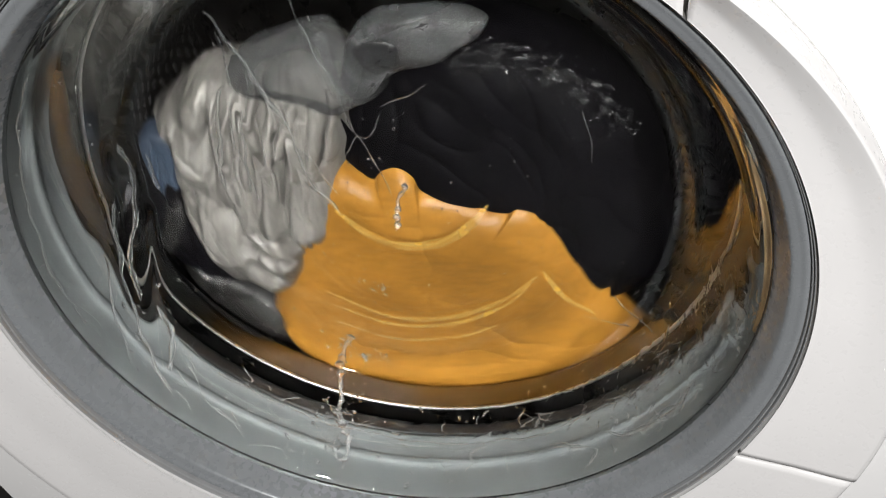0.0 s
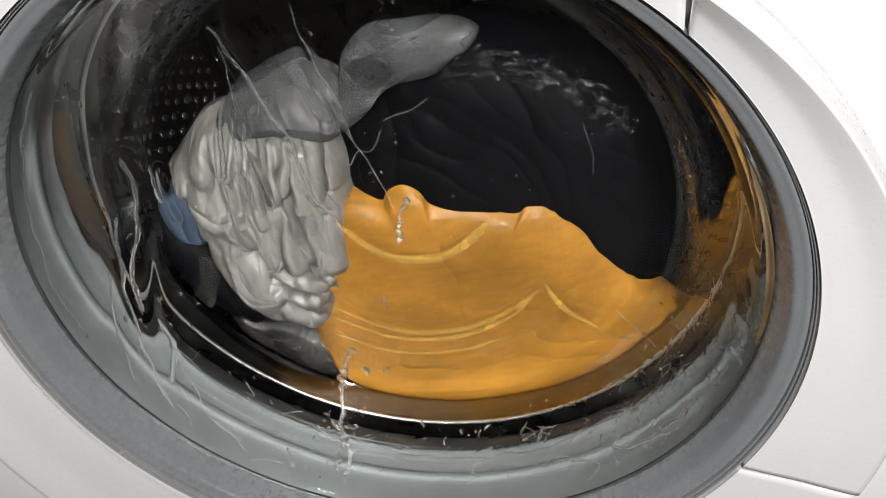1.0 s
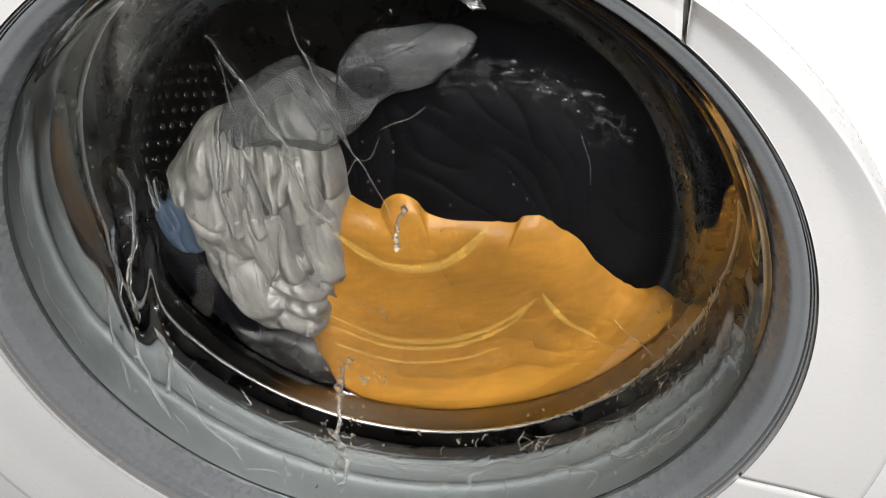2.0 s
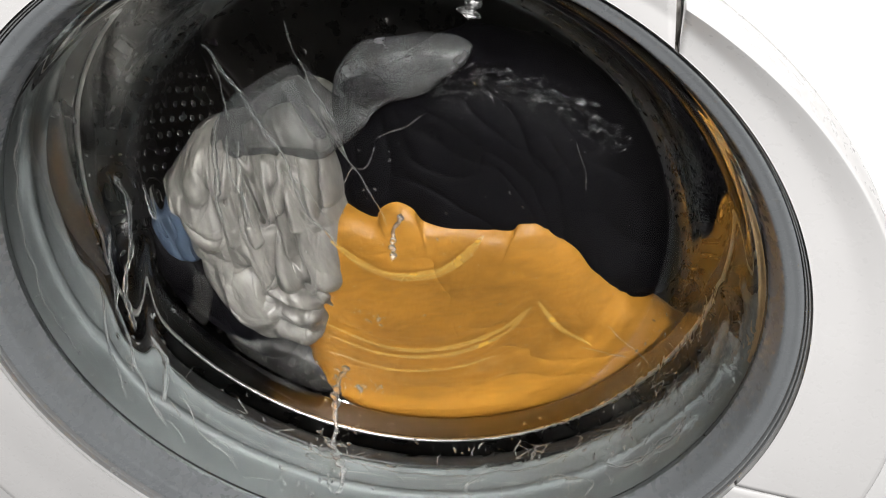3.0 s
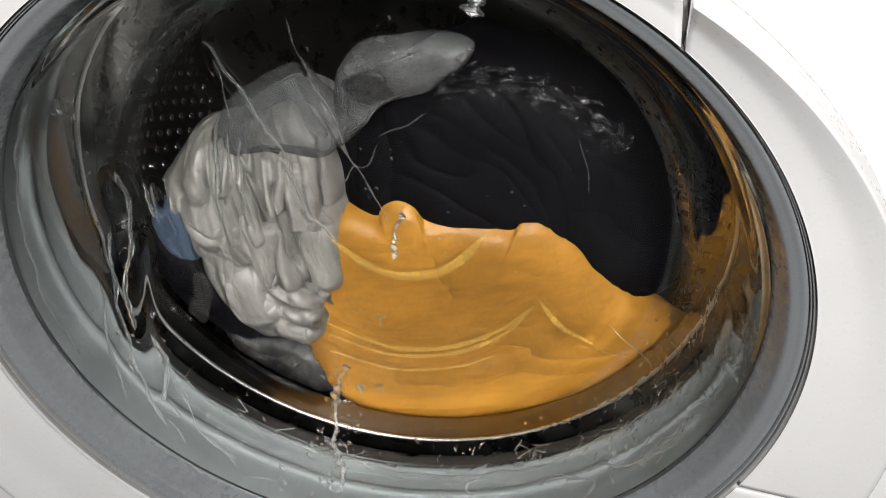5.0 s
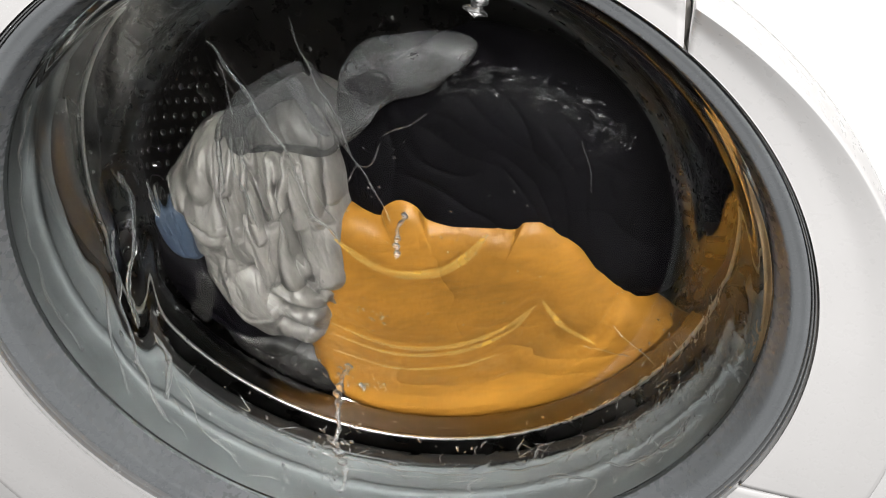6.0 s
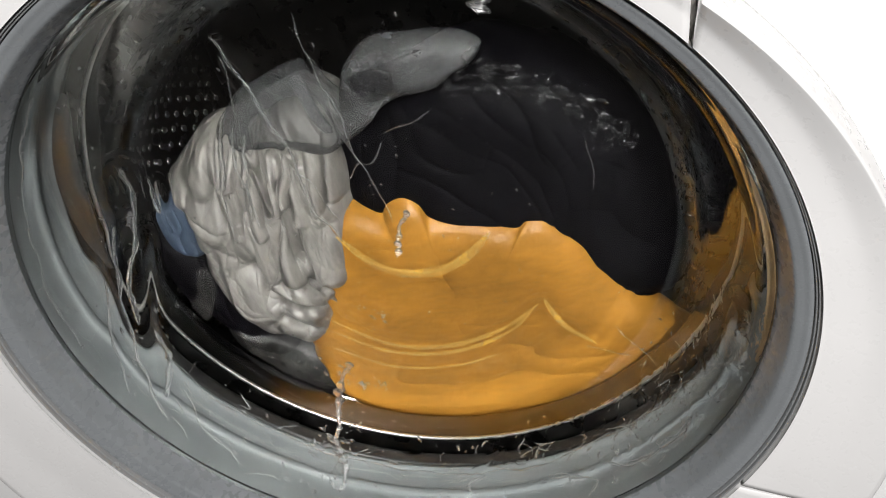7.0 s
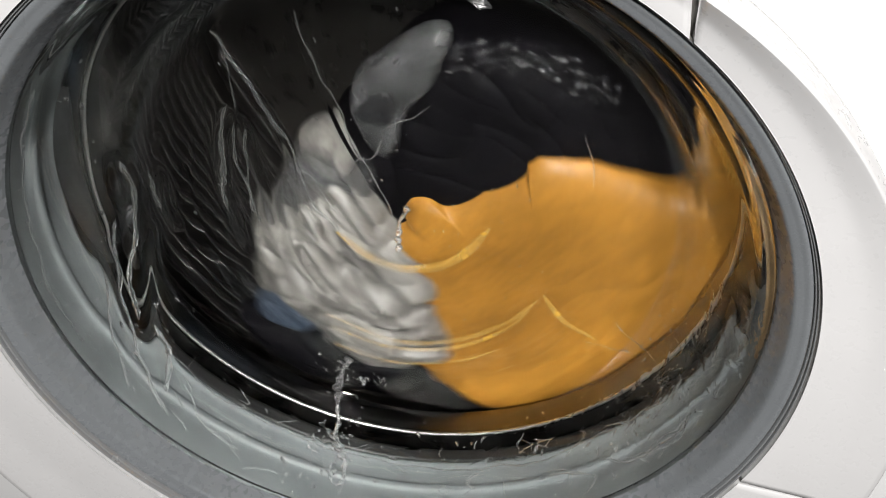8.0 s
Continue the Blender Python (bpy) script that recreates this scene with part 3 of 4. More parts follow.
# ---- laundry ----
def garment(outline, front, depth, fold, scale, seed, along=(1, 1), lean=0.0, centre=None, nang=220, nrad=80, tilt=(0, 0), edge=2.2, crease=0.0, rolls=()):
    """A crumpled bundle: a smooth outline in the drum's cross plane, a folded front towards the door and a rounded back."""
    rim = [Vector((p.x, p.y)) for p in spline([(x, z, 0) for x, z in outline], nang, True)]
    c = Vector(centre) if centre else sum(rim, Vector((0, 0))) / nang
    ca, sa = math.cos(radians(lean)), math.sin(radians(lean))
    bm = bmesh.new()
    off = Vector((seed * 3.7, seed * 1.3, seed * 7.1))

    def pleats(p, turn, freq, k):
        """Long soft folds with rounded backs and sharp valleys, bent and dying out at random."""
        c2, s2 = math.cos(turn), math.sin(turn)
        u, w = p.x * c2 + p.y * s2, -p.x * s2 + p.y * c2
        low = Vector((u * 14, w * 9, k))
        phase = u * freq + 2.2 * noise.noise(low) + 0.8 * noise.noise(low * 2.7)
        size = 0.35 + 0.65 * max(0.0, min(1.0, 0.5 + 1.3 * noise.noise(Vector((u * 22, w * 10, k + 7)))))
        return (abs(math.sin(phase * math.pi)) ** 0.48) * size

    def height(q, s):
        k = seed * 5.3
        mask = max(0.0, min(1.0, 0.5 + 2.2 * noise.noise(Vector((q.x * 17, q.y * 17, k)))))
        a = pleats(q, radians(lean), scale * along[0], k)
        b = pleats(q, radians(lean + 38), scale * along[0] * 1.25, k + 3)
        h = -fold * (a * (1 - mask) + b * mask)
        h -= fold * 0.9 * noise.noise(Vector((q.x * 24, q.y * 24, k + 1)))
        if crease:
            fine = max(0.22, min(1.0, 0.5 + 1.8 * noise.noise(Vector((q.x * 30, q.y * 30, k + 11)))))
            h -= crease * fine * pleats(q, radians(lean + 30 * mask), scale * along[0] * 2.3, k + 9)
        if rolls:
            w = q + Vector((noise.noise(Vector((q.x, q.y, k)) * 60), noise.noise(Vector((q.y, q.x, k + 2)) * 60))) * 0.0032
            top, second = 0.0, 0.0
            for x0, z0, x1, z1, wide, high in rolls:
                d = Vector((x1 - x0, z1 - z0))
                p = Vector((w.x - x0, w.y - z0))
                t = min(max(p.dot(d) / d.length_squared, 0.0), 1.0)
                far = (p - d * t).length / (wide * 1.25)
                if far < 1.0:
                    lift = high * math.sqrt(1 - far * far) * (0.8 + 0.4 * t)
                    if lift > top:
                        top, second = lift, top
                    else:
                        second = max(second, lift)
            h -= 0.75 * (top + 0.22 * second)
        return h * (1 - 0.6 * s ** 6)

    layers = []
    for j in range(1, nrad + 1):
        s = j / nrad
        row = []
        for v in rim:
            q = c + (v - c) * s
            q = q + Vector((noise.noise(Vector((q.x, q.y, seed)) * 45), noise.noise(Vector((q.y, q.x, seed + 4)) * 45))) * 0.0022 * s
            y = front + tilt[0] * (q.x - c.x) + tilt[1] * (q.y - c.y) + depth * 0.5 * s ** 3 * (1 - math.sqrt(max(0.0, 1 - s ** edge))) + height(q, s)
            row.append(bm.verts.new((q.x, y, q.y)))
        layers.append(row)
    tip = bm.verts.new((c.x, front + height(c, 0), c.y))
    for j in range(1, 9):
        s = math.cos(j / 9 * math.pi / 2)
        k = math.sin(j / 9 * math.pi / 2)
        row = []
        for i, v in enumerate(rim):
            q = c + (v - c) * (0.25 + 0.75 * s)
            y0 = layers[nrad - 1][i].co.y
            row.append(bm.verts.new((q.x, y0 + (front + depth - y0) * k, q.y)))
        layers.append(row)
    back = bm.verts.new((c.x, front + depth, c.y))
    for i in range(nang):
        n = (i + 1) % nang
        bm.faces.new((tip, layers[0][i], layers[0][n]))
        bm.faces.new((back, layers[-1][n], layers[-1][i]))
        for a, b in zip(layers, layers[1:]):
            bm.faces.new((a[i], b[i], b[n], a[n]))
    return bm


def net(cx, cz, y, rx, rz, lean):
    """A patch of fine white net threads."""
    bm = bmesh.new()
    turn = Matrix.Translation((cx, y, cz)) @ Matrix.Rotation(radians(lean), 4, "Y")
    for across, n in ((0, 15), (1, 11)):
        for i in range(n):
            u = -1 + 2 * (i + 0.5) / n
            half = math.sqrt(1 - u * u)
            last = None
            for k in range(13):
                v = half * (-1 + k / 6)
                x, z = (u * rx, v * rz) if across == 0 else (v * rx, u * rz)
                p = Vector((x, -0.002 * (1 - u * u - v * v) + 0.0008 * noise.noise(Vector((x, z, 3)) * 90), z))
                side = Vector((0.00016, 0, 0)) if across == 0 else Vector((0, 0, 0.00016))
                row = [bm.verts.new(turn @ (p + q)) for q in (side, Vector((0, -0.0003, 0)), -side, Vector((0, 0.0003, 0)))]
                if last:
                    for m in range(4):
                        bm.faces.new((last[m], last[(m + 1) % 4], row[(m + 1) % 4], row[m]))
                last = row
    return bm


def smear(seed):
    """A torn thin sheet of suds along the black garment's upper edge, full of holes."""
    bm = bmesh.new()
    arc = spline([(0.030, 0.064, 0), (0.060, 0.066, 0), (0.092, 0.053, 0), (0.122, 0.026, 0), (0.130, 0.006, 0)], 340)
    wide, verts = 44, {}

    def torn(i, k):
        t, v = i / 339, (k + 0.5) / wide * 2 - 1
        q = Vector((t * 17, v * 2.6, seed))
        h = noise.noise(q) + 0.6 * noise.noise(q * 2.3) + 0.35 * noise.noise(q * 5.1)
        return h > -0.04 + 0.5 * v * v + 0.2 * abs(t - 0.4)

    def at(i, k):
        if (i, k) not in verts:
            p = arc[i]
            d = arc[min(i + 1, 339)] - arc[max(i - 1, 0)]
            side = Vector((-d.y, d.x)).normalized() * (0.0115 * (k / wide * 2 - 1))
            n = noise.noise(Vector((i * 0.05, k * 0.12, 4)))
            verts[i, k] = bm.verts.new((p.x + side.x + 0.0007 * n, 0.1262 + 0.0016 * n + 0.0004 * noise.noise(Vector((i * 0.2, k * 0.4, 8))), p.y + side.y - 0.0007 * n))
        return verts[i, k]
    for i in range(339):
        for k in range(wide):
            if torn(i, k):
                bm.faces.new((at(i, k), at(i + 1, k), at(i + 1, k + 1), at(i, k + 1)))
    return bm


# rolled folds of the grey garment: from, to, half width and height
UPPER_ROLLS = [(-0.124, 0.072, -0.131, 0.037, 0.0106, 0.010), (-0.112, 0.073, -0.089, 0.071, 0.0056, 0.008), (-0.144, 0.057, -0.150, 0.024, 0.0087, 0.007),
               (-0.126, 0.053, -0.130, 0.031, 0.0086, 0.011), (-0.114, 0.063, -0.113, 0.034, 0.0066, 0.009), (-0.133, 0.021, -0.135, 0.001, 0.0113, 0.013),
               (-0.095, 0.067, -0.113, 0.030, 0.0037, 0.012), (-0.112, 0.030, -0.115, -0.005, 0.0036, 0.012), (-0.084, 0.067, -0.095, 0.031, 0.0036, 0.012),
               (-0.095, 0.031, -0.100, -0.007, 0.0037, 0.012), (-0.076, 0.040, -0.086, 0.008, 0.0037, 0.011), (-0.067, 0.038, -0.077, 0.011, 0.0031, 0.010),
               (-0.063, 0.029, -0.071, -0.003, 0.0038, 0.010), (-0.052, 0.035, -0.061, 0.003, 0.0043, 0.011), (-0.037, 0.044, -0.048, 0.005, 0.0048, 0.012)]
LOWER_ROLLS = [(-0.137, -0.012, -0.114, -0.012, 0.0130, 0.010), (-0.104, 0.002, -0.106, -0.039, 0.0061, 0.012), (-0.137, -0.034, -0.128, -0.061, 0.0165, 0.015),
               (-0.098, -0.012, -0.091, -0.042, 0.0079, 0.010), (-0.067, -0.004, -0.073, -0.049, 0.0069, 0.012), (-0.055, -0.019, -0.065, -0.055, 0.0093, 0.013),
               (-0.109, -0.046, -0.074, -0.071, 0.0041, 0.014), (-0.109, -0.066, -0.080, -0.078, 0.0054, 0.013), (-0.123, -0.080, -0.104, -0.096, 0.0104, 0.014),
               (-0.102, -0.070, -0.085, -0.084, 0.0071, 0.013), (-0.097, -0.100, -0.081, -0.081, 0.0085, 0.014), (-0.140, -0.069, -0.131, -0.087, 0.0084, 0.010),
               (-0.136, 0.030, -0.150, -0.013, 0.0067, 0.008), (-0.045, -0.006, -0.060, -0.005, 0.0055, 0.010)]


def laundry():
    made = {}
    made["orange"] = tagged(link_mesh("orange_garment", garment(
        [(-0.100, -0.035), (-0.056, -0.008), (-0.030, -0.014), (-0.024, -0.009), (-0.020, -0.005), (-0.009, -0.002), (0.000, -0.008), (0.004, -0.018), (0.020, -0.025),
         (0.040, -0.030), (0.060, -0.035), (0.068, -0.031), (0.082, -0.038), (0.100, -0.066), (0.118, -0.102), (0.148, -0.138), (0.166, -0.165), (0.130, -0.205), (0.070, -0.232),
         (-0.010, -0.240), (-0.070, -0.228), (-0.112, -0.172), (-0.115, -0.100)], 0.1245, 0.05, 0.0016, 17, 3,
        (1, 1), 62, centre=(0.0, -0.12), edge=9, nang=420, nrad=110), ORANGE), "wet orange-gold satin garment pressed against the door glass", "clothes")
    made["grey"] = tagged(link_mesh("grey_garment", garment(
        [(-0.164, 0.030), (-0.144, 0.047), (-0.124, 0.058), (-0.100, 0.060), (-0.078, 0.068), (-0.054, 0.072), (-0.038, 0.064), (-0.031, 0.048), (-0.037, 0.022), (-0.043, -0.002),
         (-0.046, -0.024), (-0.050, -0.044), (-0.060, -0.066), (-0.076, -0.077), (-0.082, -0.094), (-0.101, -0.114), (-0.120, -0.109), (-0.141, -0.096), (-0.156, -0.071), (-0.163, -0.049),
         (-0.163, -0.024), (-0.161, 0.008), (-0.168, 0.026)], 0.1255, 0.075, 0.0042, 27, 1,
        (1, 1), -4, tilt=(0, 0.07), nang=460, nrad=210, crease=0.0016, edge=4, rolls=UPPER_ROLLS + LOWER_ROLLS), GREY), "crumpled pale grey wet cotton garment bunched in the drum", "clothes")
    sleeve = tagged(link_mesh("thin_garment", garment(
        [(-0.100, 0.062), (-0.088, 0.080), (-0.067, 0.089), (-0.044, 0.095), (-0.034, 0.092), (-0.026, 0.077), (-0.018, 0.068), (-0.006, 0.062), (-0.010, 0.049), (-0.026, 0.043),
         (-0.040, 0.038), (-0.056, 0.044), (-0.075, 0.050), (-0.096, 0.052)], 0.1160, 0.03,
        0.0016, 55, 5, (1, 1), 75, crease=0.0010, edge=7, nang=320, nrad=130), SMOKE), "thin smoke-grey wet garment draped over the bundle", "clothes")
    part("hem", garment([(-0.042, 0.091), (-0.035, 0.092), (-0.033, 0.080), (-0.030, 0.067), (-0.027, 0.057), (-0.034, 0.057), (-0.038, 0.072), (-0.041, 0.084)], 0.1142, 0.002, 0.0004, 90, 6,
                        nang=120, nrad=40, edge=16, crease=0.0004), HEM, sleeve, "paler stitched hem")
    made["sleeve"] = sleeve
    bag = tagged(link_mesh("mesh_bag", garment(
        [(-0.018, 0.082), (-0.008, 0.093), (0.006, 0.1), (0.024, 0.099), (0.042, 0.097), (0.058, 0.091), (0.064, 0.085), (0.059, 0.077), (0.048, 0.073), (0.037, 0.067), (0.012, 0.063),
         (-0.002, 0.059), (-0.011, 0.052), (-0.024, 0.050), (-0.024, 0.066)], 0.1200, 0.02,
        0.0018, 50, 8, (1, 1), 70, crease=0.0012, edge=5, nang=280, nrad=100, rolls=[(0.020, 0.074, 0.050, 0.083, 0.006, 0.003), (-0.006, 0.090, 0.036, 0.096, 0.004, 0.002),
                                                                                    (0.044, 0.086, 0.058, 0.086, 0.006, 0.003)]), BAG), "translucent grey mesh laundry bag, wet and folded", "laundry bag")
    window = part("mesh_window", garment([((0.0125 + 0.002 * math.sin(3 * k)) * math.cos(k) + 0.002, 0.0095 * math.sin(k) + 0.0015 * math.cos(2 * k) + 0.078) for k in (0, 0.9, 1.8, 2.7, 3.6, 4.5, 5.4)], 0.1176, 0.001, 0.0003, 60, 2,
                                         nang=60, nrad=16, edge=16), MESH_DARK, bag, "dark oval window of fine net")
    part("net", net(0.002, 0.078, 0.1170, 0.012, 0.0088, 25), SUDS, window, "fine pale net threads")
    made["mesh"] = bag
    made["black"] = tagged(link_mesh("black_garment", garment(
        [(-0.050, 0.040), (0.000, 0.062), (0.045, 0.074), (0.085, 0.064), (0.122, 0.042), (0.148, 0.000), (0.158, -0.060), (0.160, -0.120), (0.110, -0.150), (0.040, -0.130),
         (-0.040, -0.090), (-0.070, -0.020)], 0.1340, 0.10, 0.0026, 22, 11, (1, 1), 20, crease=0.0010, nang=300, nrad=120), BLACK),
        "black wet garment lying behind the orange one", "clothes")
    made["suds"] = tagged(link_mesh("soap_suds", smear(4), SUDS), "torn grey smears of suds on the black garment", "suds", kind="stuff")
    made["blue"] = tagged(link_mesh("blue_sock", garment(
        [(-0.184, 0.006), (-0.170, 0.018), (-0.150, 0.014), (-0.146, -0.012), (-0.158, -0.030), (-0.178, -0.024)], 0.132, 0.03, 0.0018, 60, 13, nang=140, nrad=50, crease=0.0008, edge=7), BLUE),
        "small blue wet sock beside the grey garment", "sock")
    made["dark"] = tagged(link_mesh("dark_garment", garment(
        [(-0.200, 0.000), (-0.180, -0.010), (-0.160, -0.030), (-0.150, -0.080), (-0.130, -0.120), (-0.150, -0.140), (-0.185, -0.100), (-0.205, -0.050)], 0.136, 0.05, 0.003, 50, 17,
        nang=140, nrad=50), BLACK), "dark navy wet garment at the drum's wall", "clothes")
    # pale body added where the steel rim mirrors the grey garment
    made["pale"] = tagged(link_mesh("pale_reflection", garment(
        [(-0.182, -0.096), (-0.150, -0.102), (-0.120, -0.118), (-0.098, -0.140), (-0.104, -0.172), (-0.140, -0.172), (-0.172, -0.136)], 0.134, 0.04, 0.002, 30, 19,
        nang=160, nrad=60, crease=0.001), PALE), "pale patch low in the drum, added for the grey garment's reflection", "clothes")
    made["tip"] = tagged(link_mesh("pale_sock", garment(
        [(-0.170, -0.040), (-0.160, -0.046), (-0.168, -0.064), (-0.184, -0.086), (-0.196, -0.080), (-0.182, -0.060)], 0.1325, 0.008, 0.0012, 90, 23, nang=110, nrad=30, edge=12,
        crease=0.0006), PALE), "tip of a pale sock on the dark garment", "sock")
    return made


# ---- water on the glass ----
def trickle(path, wide, seed):
    """A thin bent run of water on the drum side of the glass: (radius, depth, angle) along it."""
    flat = spline([(r * math.cos(radians(a)), y, r * math.sin(radians(a))) for r, y, a in path], 26 * (len(path) - 1))
    bm = bmesh.new()
    rows = []
    for i, p in enumerate(flat):
        q = p + noise.noise_vector(p * 55 + Vector((seed, 0, 0))) * 0.0035 + noise.noise_vector(p * 200 + Vector((seed, 0, 0))) * 0.0004
        c, out = on_bowl(math.hypot(q.x, q.z), q.y, math.degrees(math.atan2(q.z, q.x)), 0.0)
        d = (flat[min(i + 1, len(flat) - 1)] - flat[max(i - 1, 0)]).normalized()
        side = d.cross(out).normalized()
        w = 1.15 * wide * (0.45 + 0.9 * abs(noise.noise(p * 120 + Vector((seed, 5, 0))))) * min(1.0, 0.15 + i / 6, 0.15 + (len(flat) - 1 - i) / 6)
        rows.append([bm.verts.new(c + side * w * math.cos(b) + out * (0.0001 + 0.42 * w * max(math.sin(b), 0.0))) for b in (math.pi * k / 5 for k in range(6))])
    for a, b in zip(rows, rows[1:]):
        for k in range(6):
            n = (k + 1) % 6
            bm.faces.new((a[k], a[n], b[n], b[k]))
    bm.faces.new(rows[0])
    bm.faces.new(rows[-1][::-1])
    return bm


def stepped_glint(path, wide, steep, often):
    """A narrow film added on the room side of the glass, its small steps sloped to throw glints: (radius, depth, angle)
    along it;
    steep: the slope of each step, falling along the way where positive; often: steps to a metre."""
    rng = random.Random(int(wide * 1e6) + len(path))
    bm = bmesh.new()
    rows = []
    line = spline([(r * math.cos(radians(a)), y, r * math.sin(radians(a))) for r, y, a in path], 90 * (len(path) - 1))
    tall = [abs(steep) / often * rng.uniform(0.82, 1.18) for _ in range(400)]
    run = 0.0
    for i, p in enumerate(line):
        run += (p - line[max(i - 1, 0)]).length
        d = (line[min(i + 1, len(line) - 1)] - line[max(i - 1, 0)]).normalized()
        c, out = on_bowl(math.hypot(p.x, p.z), p.y, math.degrees(math.atan2(p.z, p.x)), -THICK)
        side = d.cross(out).normalized()
        w = wide * (0.35 + 1.3 * abs(noise.noise(Vector((run * 170, 0, 3))))) * min(1.0, 0.1 + i / 12, 0.1 + (len(line) - 1 - i) / 12)
        sway = 0.0018 * noise.noise(Vector((run * 110, 7, 1)))
        row = []
        for k in range(9):
            u = -1 + k / 4
            step, part_way = divmod(run * often + 0.35 * noise.noise(Vector((run * 300, u * 0.8, 2))) + 1, 1.0)
            lift = tall[int(step)] * (1 - part_way if steep > 0 else part_way)
            row.append(bm.verts.new(c + side * (w * u + sway) - out * (0.0006 + lift * (1 - u ** 6))))
        for u in (1, -1):
            row.append(bm.verts.new(c + side * (w * u + sway) - out * 0.00035))
        rows.append(row)
    for a, b in zip(rows, rows[1:]):
        for k in range(11):
            n = (k + 1) % 11
            bm.faces.new((a[k], a[n], b[n], b[k]))
    bm.faces.new(rows[0])
    bm.faces.new(rows[-1][::-1])
    return bm


def drops(seed, fields):
    """Many flattened drops; fields: how many, angles, depths, radii, size."""
    rng = random.Random(seed)
    verts, faces = [], []
    for count, (a0, a1), (y0, y1), (r0, r1), (s0, s1) in fields:
        for _ in range(count):
            a, t = rng.uniform(a0, a1), rng.random()
            c, out = on_bowl(r0 + (r1 - r0) * t, y0 + (y1 - y0) * t, a, 0.0001)
            size = s0 + (s1 - s0) * rng.random() ** 2.5
            down = Vector((0, 0, -1)) - out * out.dot(Vector((0, 0, -1)))
            down = (down.normalized() if down.length > 0.05 else Vector((1, 0, 0)))
            down = (down + Vector((rng.gauss(0, 0.5), 0, rng.gauss(0, 0.5)))).normalized()
            side = down.cross(out).normalized()
            long_ = rng.uniform(1.0, 2.6)
            tall = rng.choice((0.16, 0.24, 0.36, 0.6))
            base = len(verts)
            for ring, (w, h) in enumerate(((1.0, 0.0), (0.88, 0.5 * tall), (0.5, 0.86 * tall))):
                for k in range(10):
                    b = 2 * math.pi * k / 10
                    wob = 1 + 0.25 * noise.noise(c * 300 + Vector((math.cos(b), math.sin(b), 0)) * 1.3)
                    verts.append(c + (side * math.cos(b) + down * math.sin(b) * long_) * size * w * wob + out * size * h)
            verts.append(c + out * size * tall)
            for ring in (0, 1):
                for k in range(10):
                    n = (k + 1) % 10
                    faces.append((base + ring * 10 + k, base + ring * 10 + n, base + ring * 10 + 10 + n, base + ring * 10 + 10 + k))
            for k in range(10):
                faces.append((base + 20 + k, base + 20 + (k + 1) % 10, base + 30))
            faces.append(tuple(base + k for k in range(9, -1, -1)))
    me = bpy.data.meshes.new("drops")
    me.from_pydata(verts, [], faces)
    bm = bmesh.new()
    bm.from_mesh(me)
    bpy.data.meshes.remove(me)
    return bm


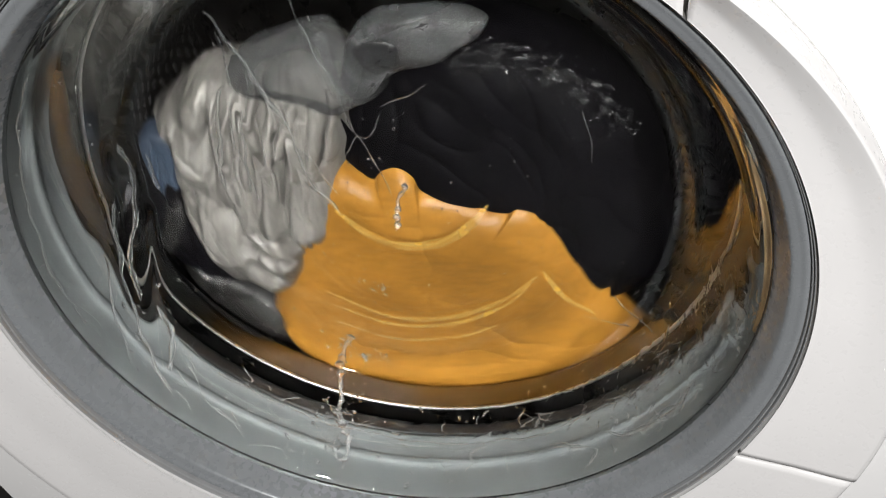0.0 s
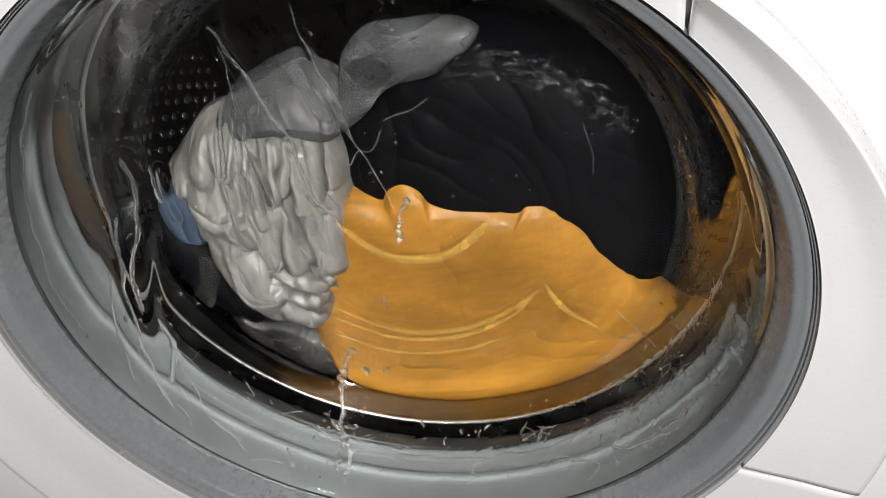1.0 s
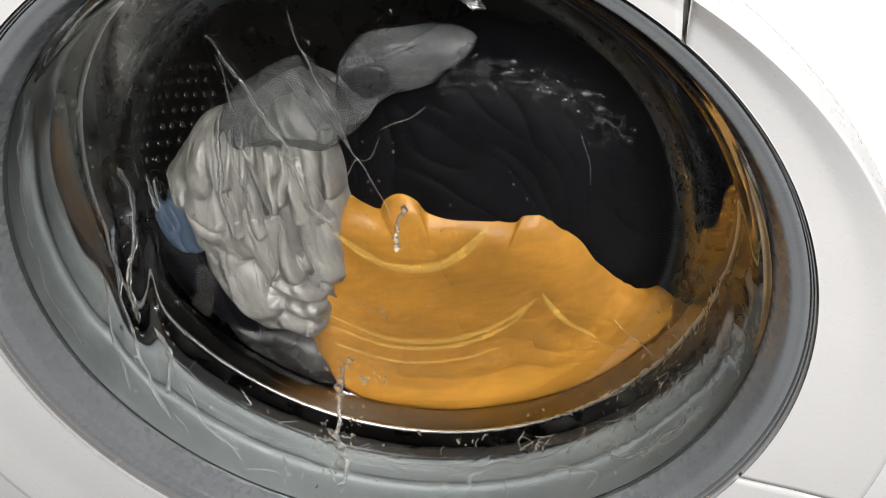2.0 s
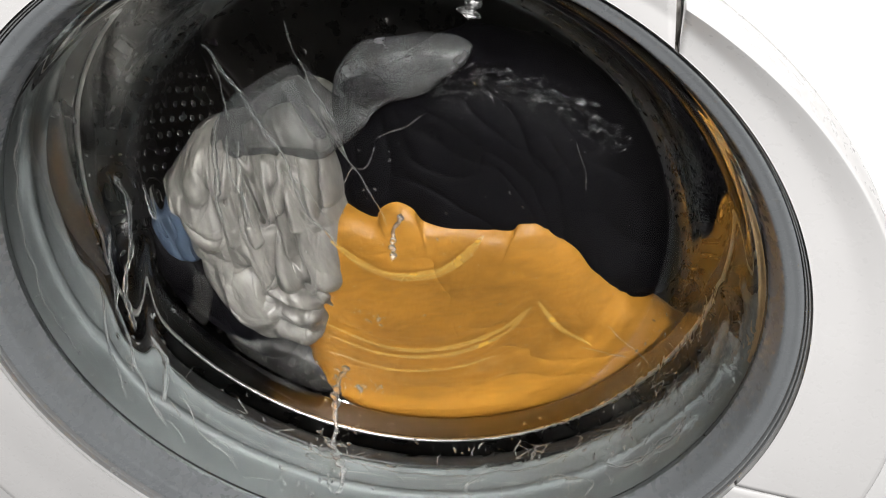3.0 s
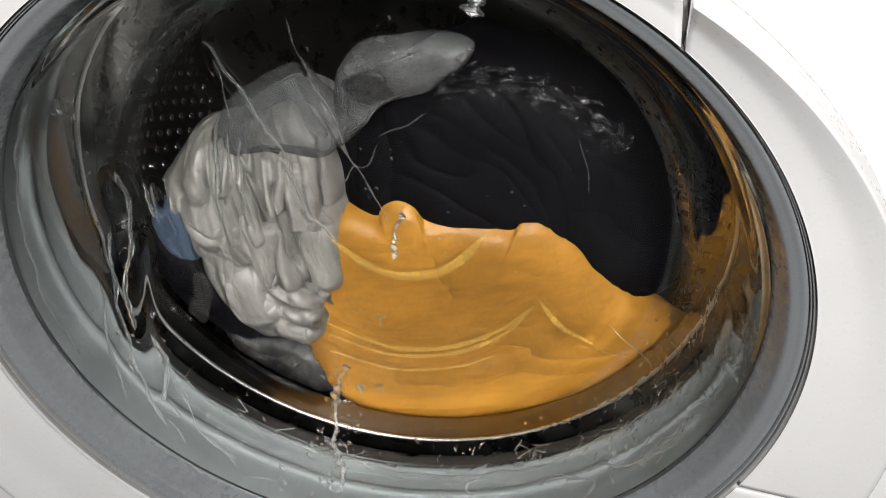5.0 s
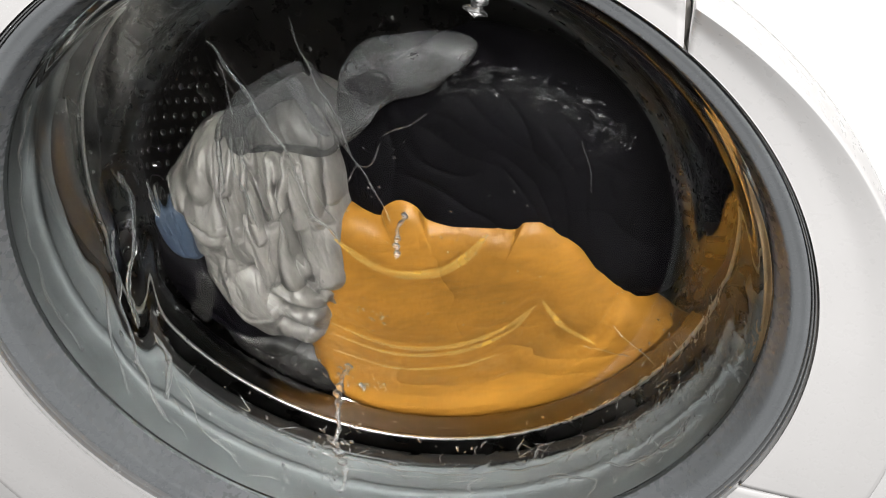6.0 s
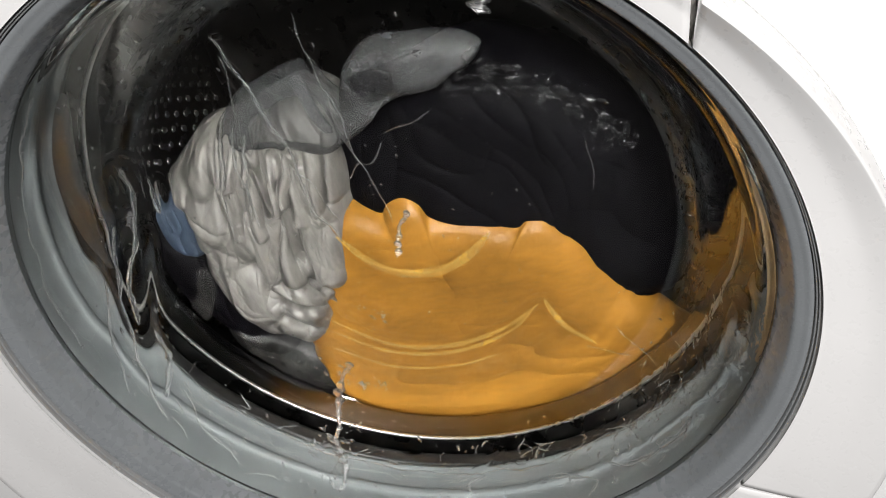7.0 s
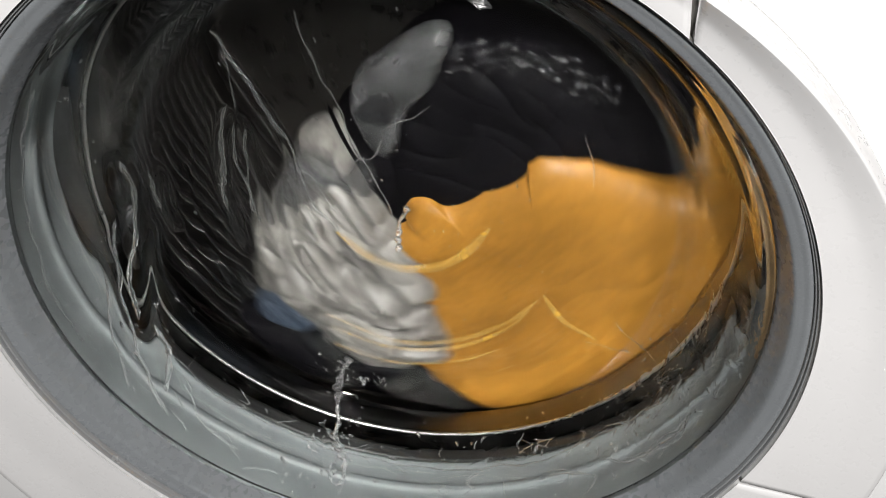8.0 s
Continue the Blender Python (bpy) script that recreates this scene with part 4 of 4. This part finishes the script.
def water():
    runs = [([(0.144, 0.096, 118), (0.135, 0.098, 119), (0.113, 0.099, 122), (0.094, 0.1, 126), (0.074, 0.1, 136), (0.066, 0.1, 144), (0.059, 0.1, 160), (0.053, 0.101, 174), (0.045, 0.101, 194)], 0.0012),
            ([(0.066, 0.1, 144), (0.057, 0.1, 148), (0.048, 0.101, 162), (0.042, 0.101, 175)], 0.0006), ([(0.135, 0.098, 119), (0.123, 0.099, 124), (0.112, 0.099, 132)], 0.0006),
            ([(0.131, 0.098, 98), (0.110, 0.099, 100), (0.093, 0.1, 102), (0.071, 0.1, 104), (0.059, 0.1, 108), (0.034, 0.101, 115), (0.019, 0.101, 130), (0.010, 0.101, 206)], 0.0006),
            ([(0.039, 0.101, 136), (0.042, 0.101, 117), (0.040, 0.101, 100), (0.048, 0.101, 88)], 0.0006), ([(0.052, 0.101, 84), (0.058, 0.1, 73), (0.064, 0.1, 66), (0.071, 0.1, 61)], 0.0006),
            ([(0.115, 0.099, 16), (0.112, 0.099, 9), (0.110, 0.099, -2)], 0.0005),
            ([(0.116, 0.099, 133), (0.113, 0.099, 144), (0.109, 0.099, 158), (0.108, 0.099, 170)], 0.0014), ([(0.109, 0.099, 136), (0.101, 0.099, 150), (0.096, 0.1, 160), (0.095, 0.1, 173)], 0.0011),
            ([(0.102, 0.099, 136), (0.096, 0.1, 146), (0.092, 0.1, 160), (0.092, 0.1, 176)], 0.0010),
            ([(0.184, 0.024, 130), (0.184, 0.025, 138), (0.183, 0.026, 148), (0.182, 0.026, 158), (0.183, 0.025, 168), (0.183, 0.025, 176), (0.183, 0.025, 182)], 0.0008),
            ([(0.171, 0.055, 174), (0.175, 0.045, 182), (0.179, 0.034, 190), (0.181, 0.027, 196)], 0.0010), ([(0.164, 0.074, 166), (0.167, 0.066, 174), (0.173, 0.049, 188), (0.177, 0.040, 196), (0.181, 0.028, 205)], 0.0016),
            ([(0.160, 0.082, 154), (0.158, 0.086, 164), (0.160, 0.082, 172), (0.166, 0.069, 178), (0.171, 0.056, 187)], 0.0022), ([(0.151, 0.093, 158), (0.151, 0.093, 164), (0.149, 0.094, 168)], 0.0016),
            ([(0.169, 0.061, -170), (0.171, 0.056, -162), (0.177, 0.038, -158)], 0.0026),
            ([(0.173, 0.050, -156), (0.176, 0.040, -150), (0.178, 0.035, -146), (0.179, 0.032, -142), (0.182, 0.027, -138)], 0.0008), ([(0.178, 0.035, -146), (0.178, 0.037, -143), (0.179, 0.033, -141)], 0.0007),
            ([(0.183, 0.025, -136), (0.181, 0.027, -134), (0.180, 0.030, -129)], 0.0006),
            ([(0.170, 0.057, -163), (0.171, 0.056, -145), (0.171, 0.055, -129), (0.172, 0.054, -105), (0.172, 0.052, -86), (0.172, 0.053, -66), (0.175, 0.044, -32)], 0.0006),
            ([(0.176, 0.040, -60), (0.179, 0.032, -54), (0.180, 0.030, -46), (0.179, 0.032, -38)], 0.0013),
            ([(0.178, 0.036, -48), (0.181, 0.028, -47), (0.183, 0.025, -49)], 0.0008), ([(0.178, 0.036, -40), (0.181, 0.027, -41), (0.182, 0.025, -43)], 0.0008),
            ([(0.176, 0.042, -72), (0.178, 0.036, -66), (0.181, 0.028, -63), (0.183, 0.025, -66)], 0.0009),
            ([(0.160, 0.083, -45), (0.150, 0.093, -50), (0.140, 0.097, -53)], 0.0006), ([(0.165, 0.071, -40), (0.154, 0.090, -44), (0.144, 0.096, -44)], 0.0006)]
    for k, (path, wide) in enumerate(runs):
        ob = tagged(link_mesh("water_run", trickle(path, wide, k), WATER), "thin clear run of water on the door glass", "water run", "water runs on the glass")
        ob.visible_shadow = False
    # films added for the bright streaks; their step slopes throw the lamp's glints
    for path, wide, steep, often in (
            ([(0.129, 0.098, -124), (0.142, 0.096, -124), (0.154, 0.09, -124), (0.162, 0.078, -122), (0.167, 0.065, -121), (0.171, 0.054, -119), (0.175, 0.044, -117), (0.179, 0.032, -117)], 0.0036, 0.37, 420),
            ([(0.005, 0.101, 60), (0.007, 0.101, -126), (0.02, 0.101, -119), (0.031, 0.101, -116)], 0.0026, -0.75, 560),
            ([(0.1330, 0.0975, 57), (0.1490, 0.094, 57)], 0.0075, 0.66, 330)):
        ob = tagged(link_mesh("glint_film", stepped_glint(path, wide, steep, often), WATER), "stepped film added on the door glass, shaped to throw glints", "water film", "water films on the glass")
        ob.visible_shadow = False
    rng = random.Random(12)
    bm = bmesh.new()
    for k in range(44):
        a, y = (rng.uniform(-98, -26), rng.uniform(0.028, 0.074)) if k < 32 else (rng.uniform(-172, -104), rng.uniform(0.028, 0.070))
        bend, run = rng.uniform(-5, 5), rng.uniform(0.003, 0.010)
        one = trickle([(0.186 - 0.33 * q, q, b) for q, b in ((y, a), (y - run * 0.5, a + bend), (y - run, a + bend * rng.uniform(0.2, 1.6)))], rng.uniform(0.0003, 0.0008), 30 + k)
        me = bpy.data.meshes.new("run")
        one.to_mesh(me)
        one.free()
        bm.from_mesh(me)
        bpy.data.meshes.remove(me)
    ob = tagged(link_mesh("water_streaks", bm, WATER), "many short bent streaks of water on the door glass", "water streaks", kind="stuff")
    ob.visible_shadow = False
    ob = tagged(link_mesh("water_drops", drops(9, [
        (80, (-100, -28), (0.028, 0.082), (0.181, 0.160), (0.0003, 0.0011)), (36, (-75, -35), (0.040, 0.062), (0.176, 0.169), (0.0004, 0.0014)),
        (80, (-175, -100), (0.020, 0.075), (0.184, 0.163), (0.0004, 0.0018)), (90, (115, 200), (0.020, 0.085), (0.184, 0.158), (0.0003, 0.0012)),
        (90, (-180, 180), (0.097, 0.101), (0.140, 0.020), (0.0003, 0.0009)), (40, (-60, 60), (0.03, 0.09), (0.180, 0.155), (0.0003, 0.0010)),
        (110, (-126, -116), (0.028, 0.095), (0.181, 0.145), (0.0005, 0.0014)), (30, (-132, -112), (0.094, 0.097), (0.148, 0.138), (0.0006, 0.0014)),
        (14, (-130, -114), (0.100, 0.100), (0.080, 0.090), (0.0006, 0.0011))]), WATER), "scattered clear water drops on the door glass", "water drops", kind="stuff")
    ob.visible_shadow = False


TURN = [(0.0, -11.5), (0.1, -6.5), (0.2, -3.2), (0.3, -1.2), (0.5, 0.0), (7.3, 0.0), (7.5, 1.0), (7.6, 2.5), (7.7, 6.0), (7.8, 12.0), (7.9, 20.5), (8.0, 30.5)]
DRAG = {"mesh": 0.30, "black": 0.55, "suds": 0.4}
SLIP = [(7.7, 0.0), (7.8, 0.15), (7.9, 0.5), (8.0, 1.0)]     # how far the looser pieces have slid by the end


def motions():
    """The drum swings to rest at the start and sets off again at the end, taking the laundry with it."""
    def turned(share, slide=(0, 0, 0), tip=0.0, pivot=(0, 0, 0)):
        rows = []
        for t, a in TURN:
            k = dict(SLIP).get(t, 0.0)
            p = Vector(pivot)
            lean = Matrix.Translation(p) @ Matrix.Rotation(radians(-tip * k), 4, "Y") @ Matrix.Translation(-p)
            rows.append((t, Matrix.Translation(Vector(slide) * k) @ Matrix.Rotation(radians(-a * share), 4, "Y") @ lean))
        return rows
    walk(drum, turned(1.0))
    for key, ob in clothes.items():
        if key == "mesh":
            walk(ob, turned(DRAG[key], tip=20, pivot=(0.058, 0.12, 0.086)))
        elif key in ("grey", "pale", "blue", "tip"):
            walk(ob, turned(1.05, slide=(0.016, 0.0, 0.004)))
        elif key == "sleeve":
            walk(ob, turned(1.0, slide=(0.014, 0.012, -0.030)))
        else:
            walk(ob, turned(DRAG.get(key, 1.0)))


room()
machine, drum = washing_machine()
clothes = laundry()
water()
motions()
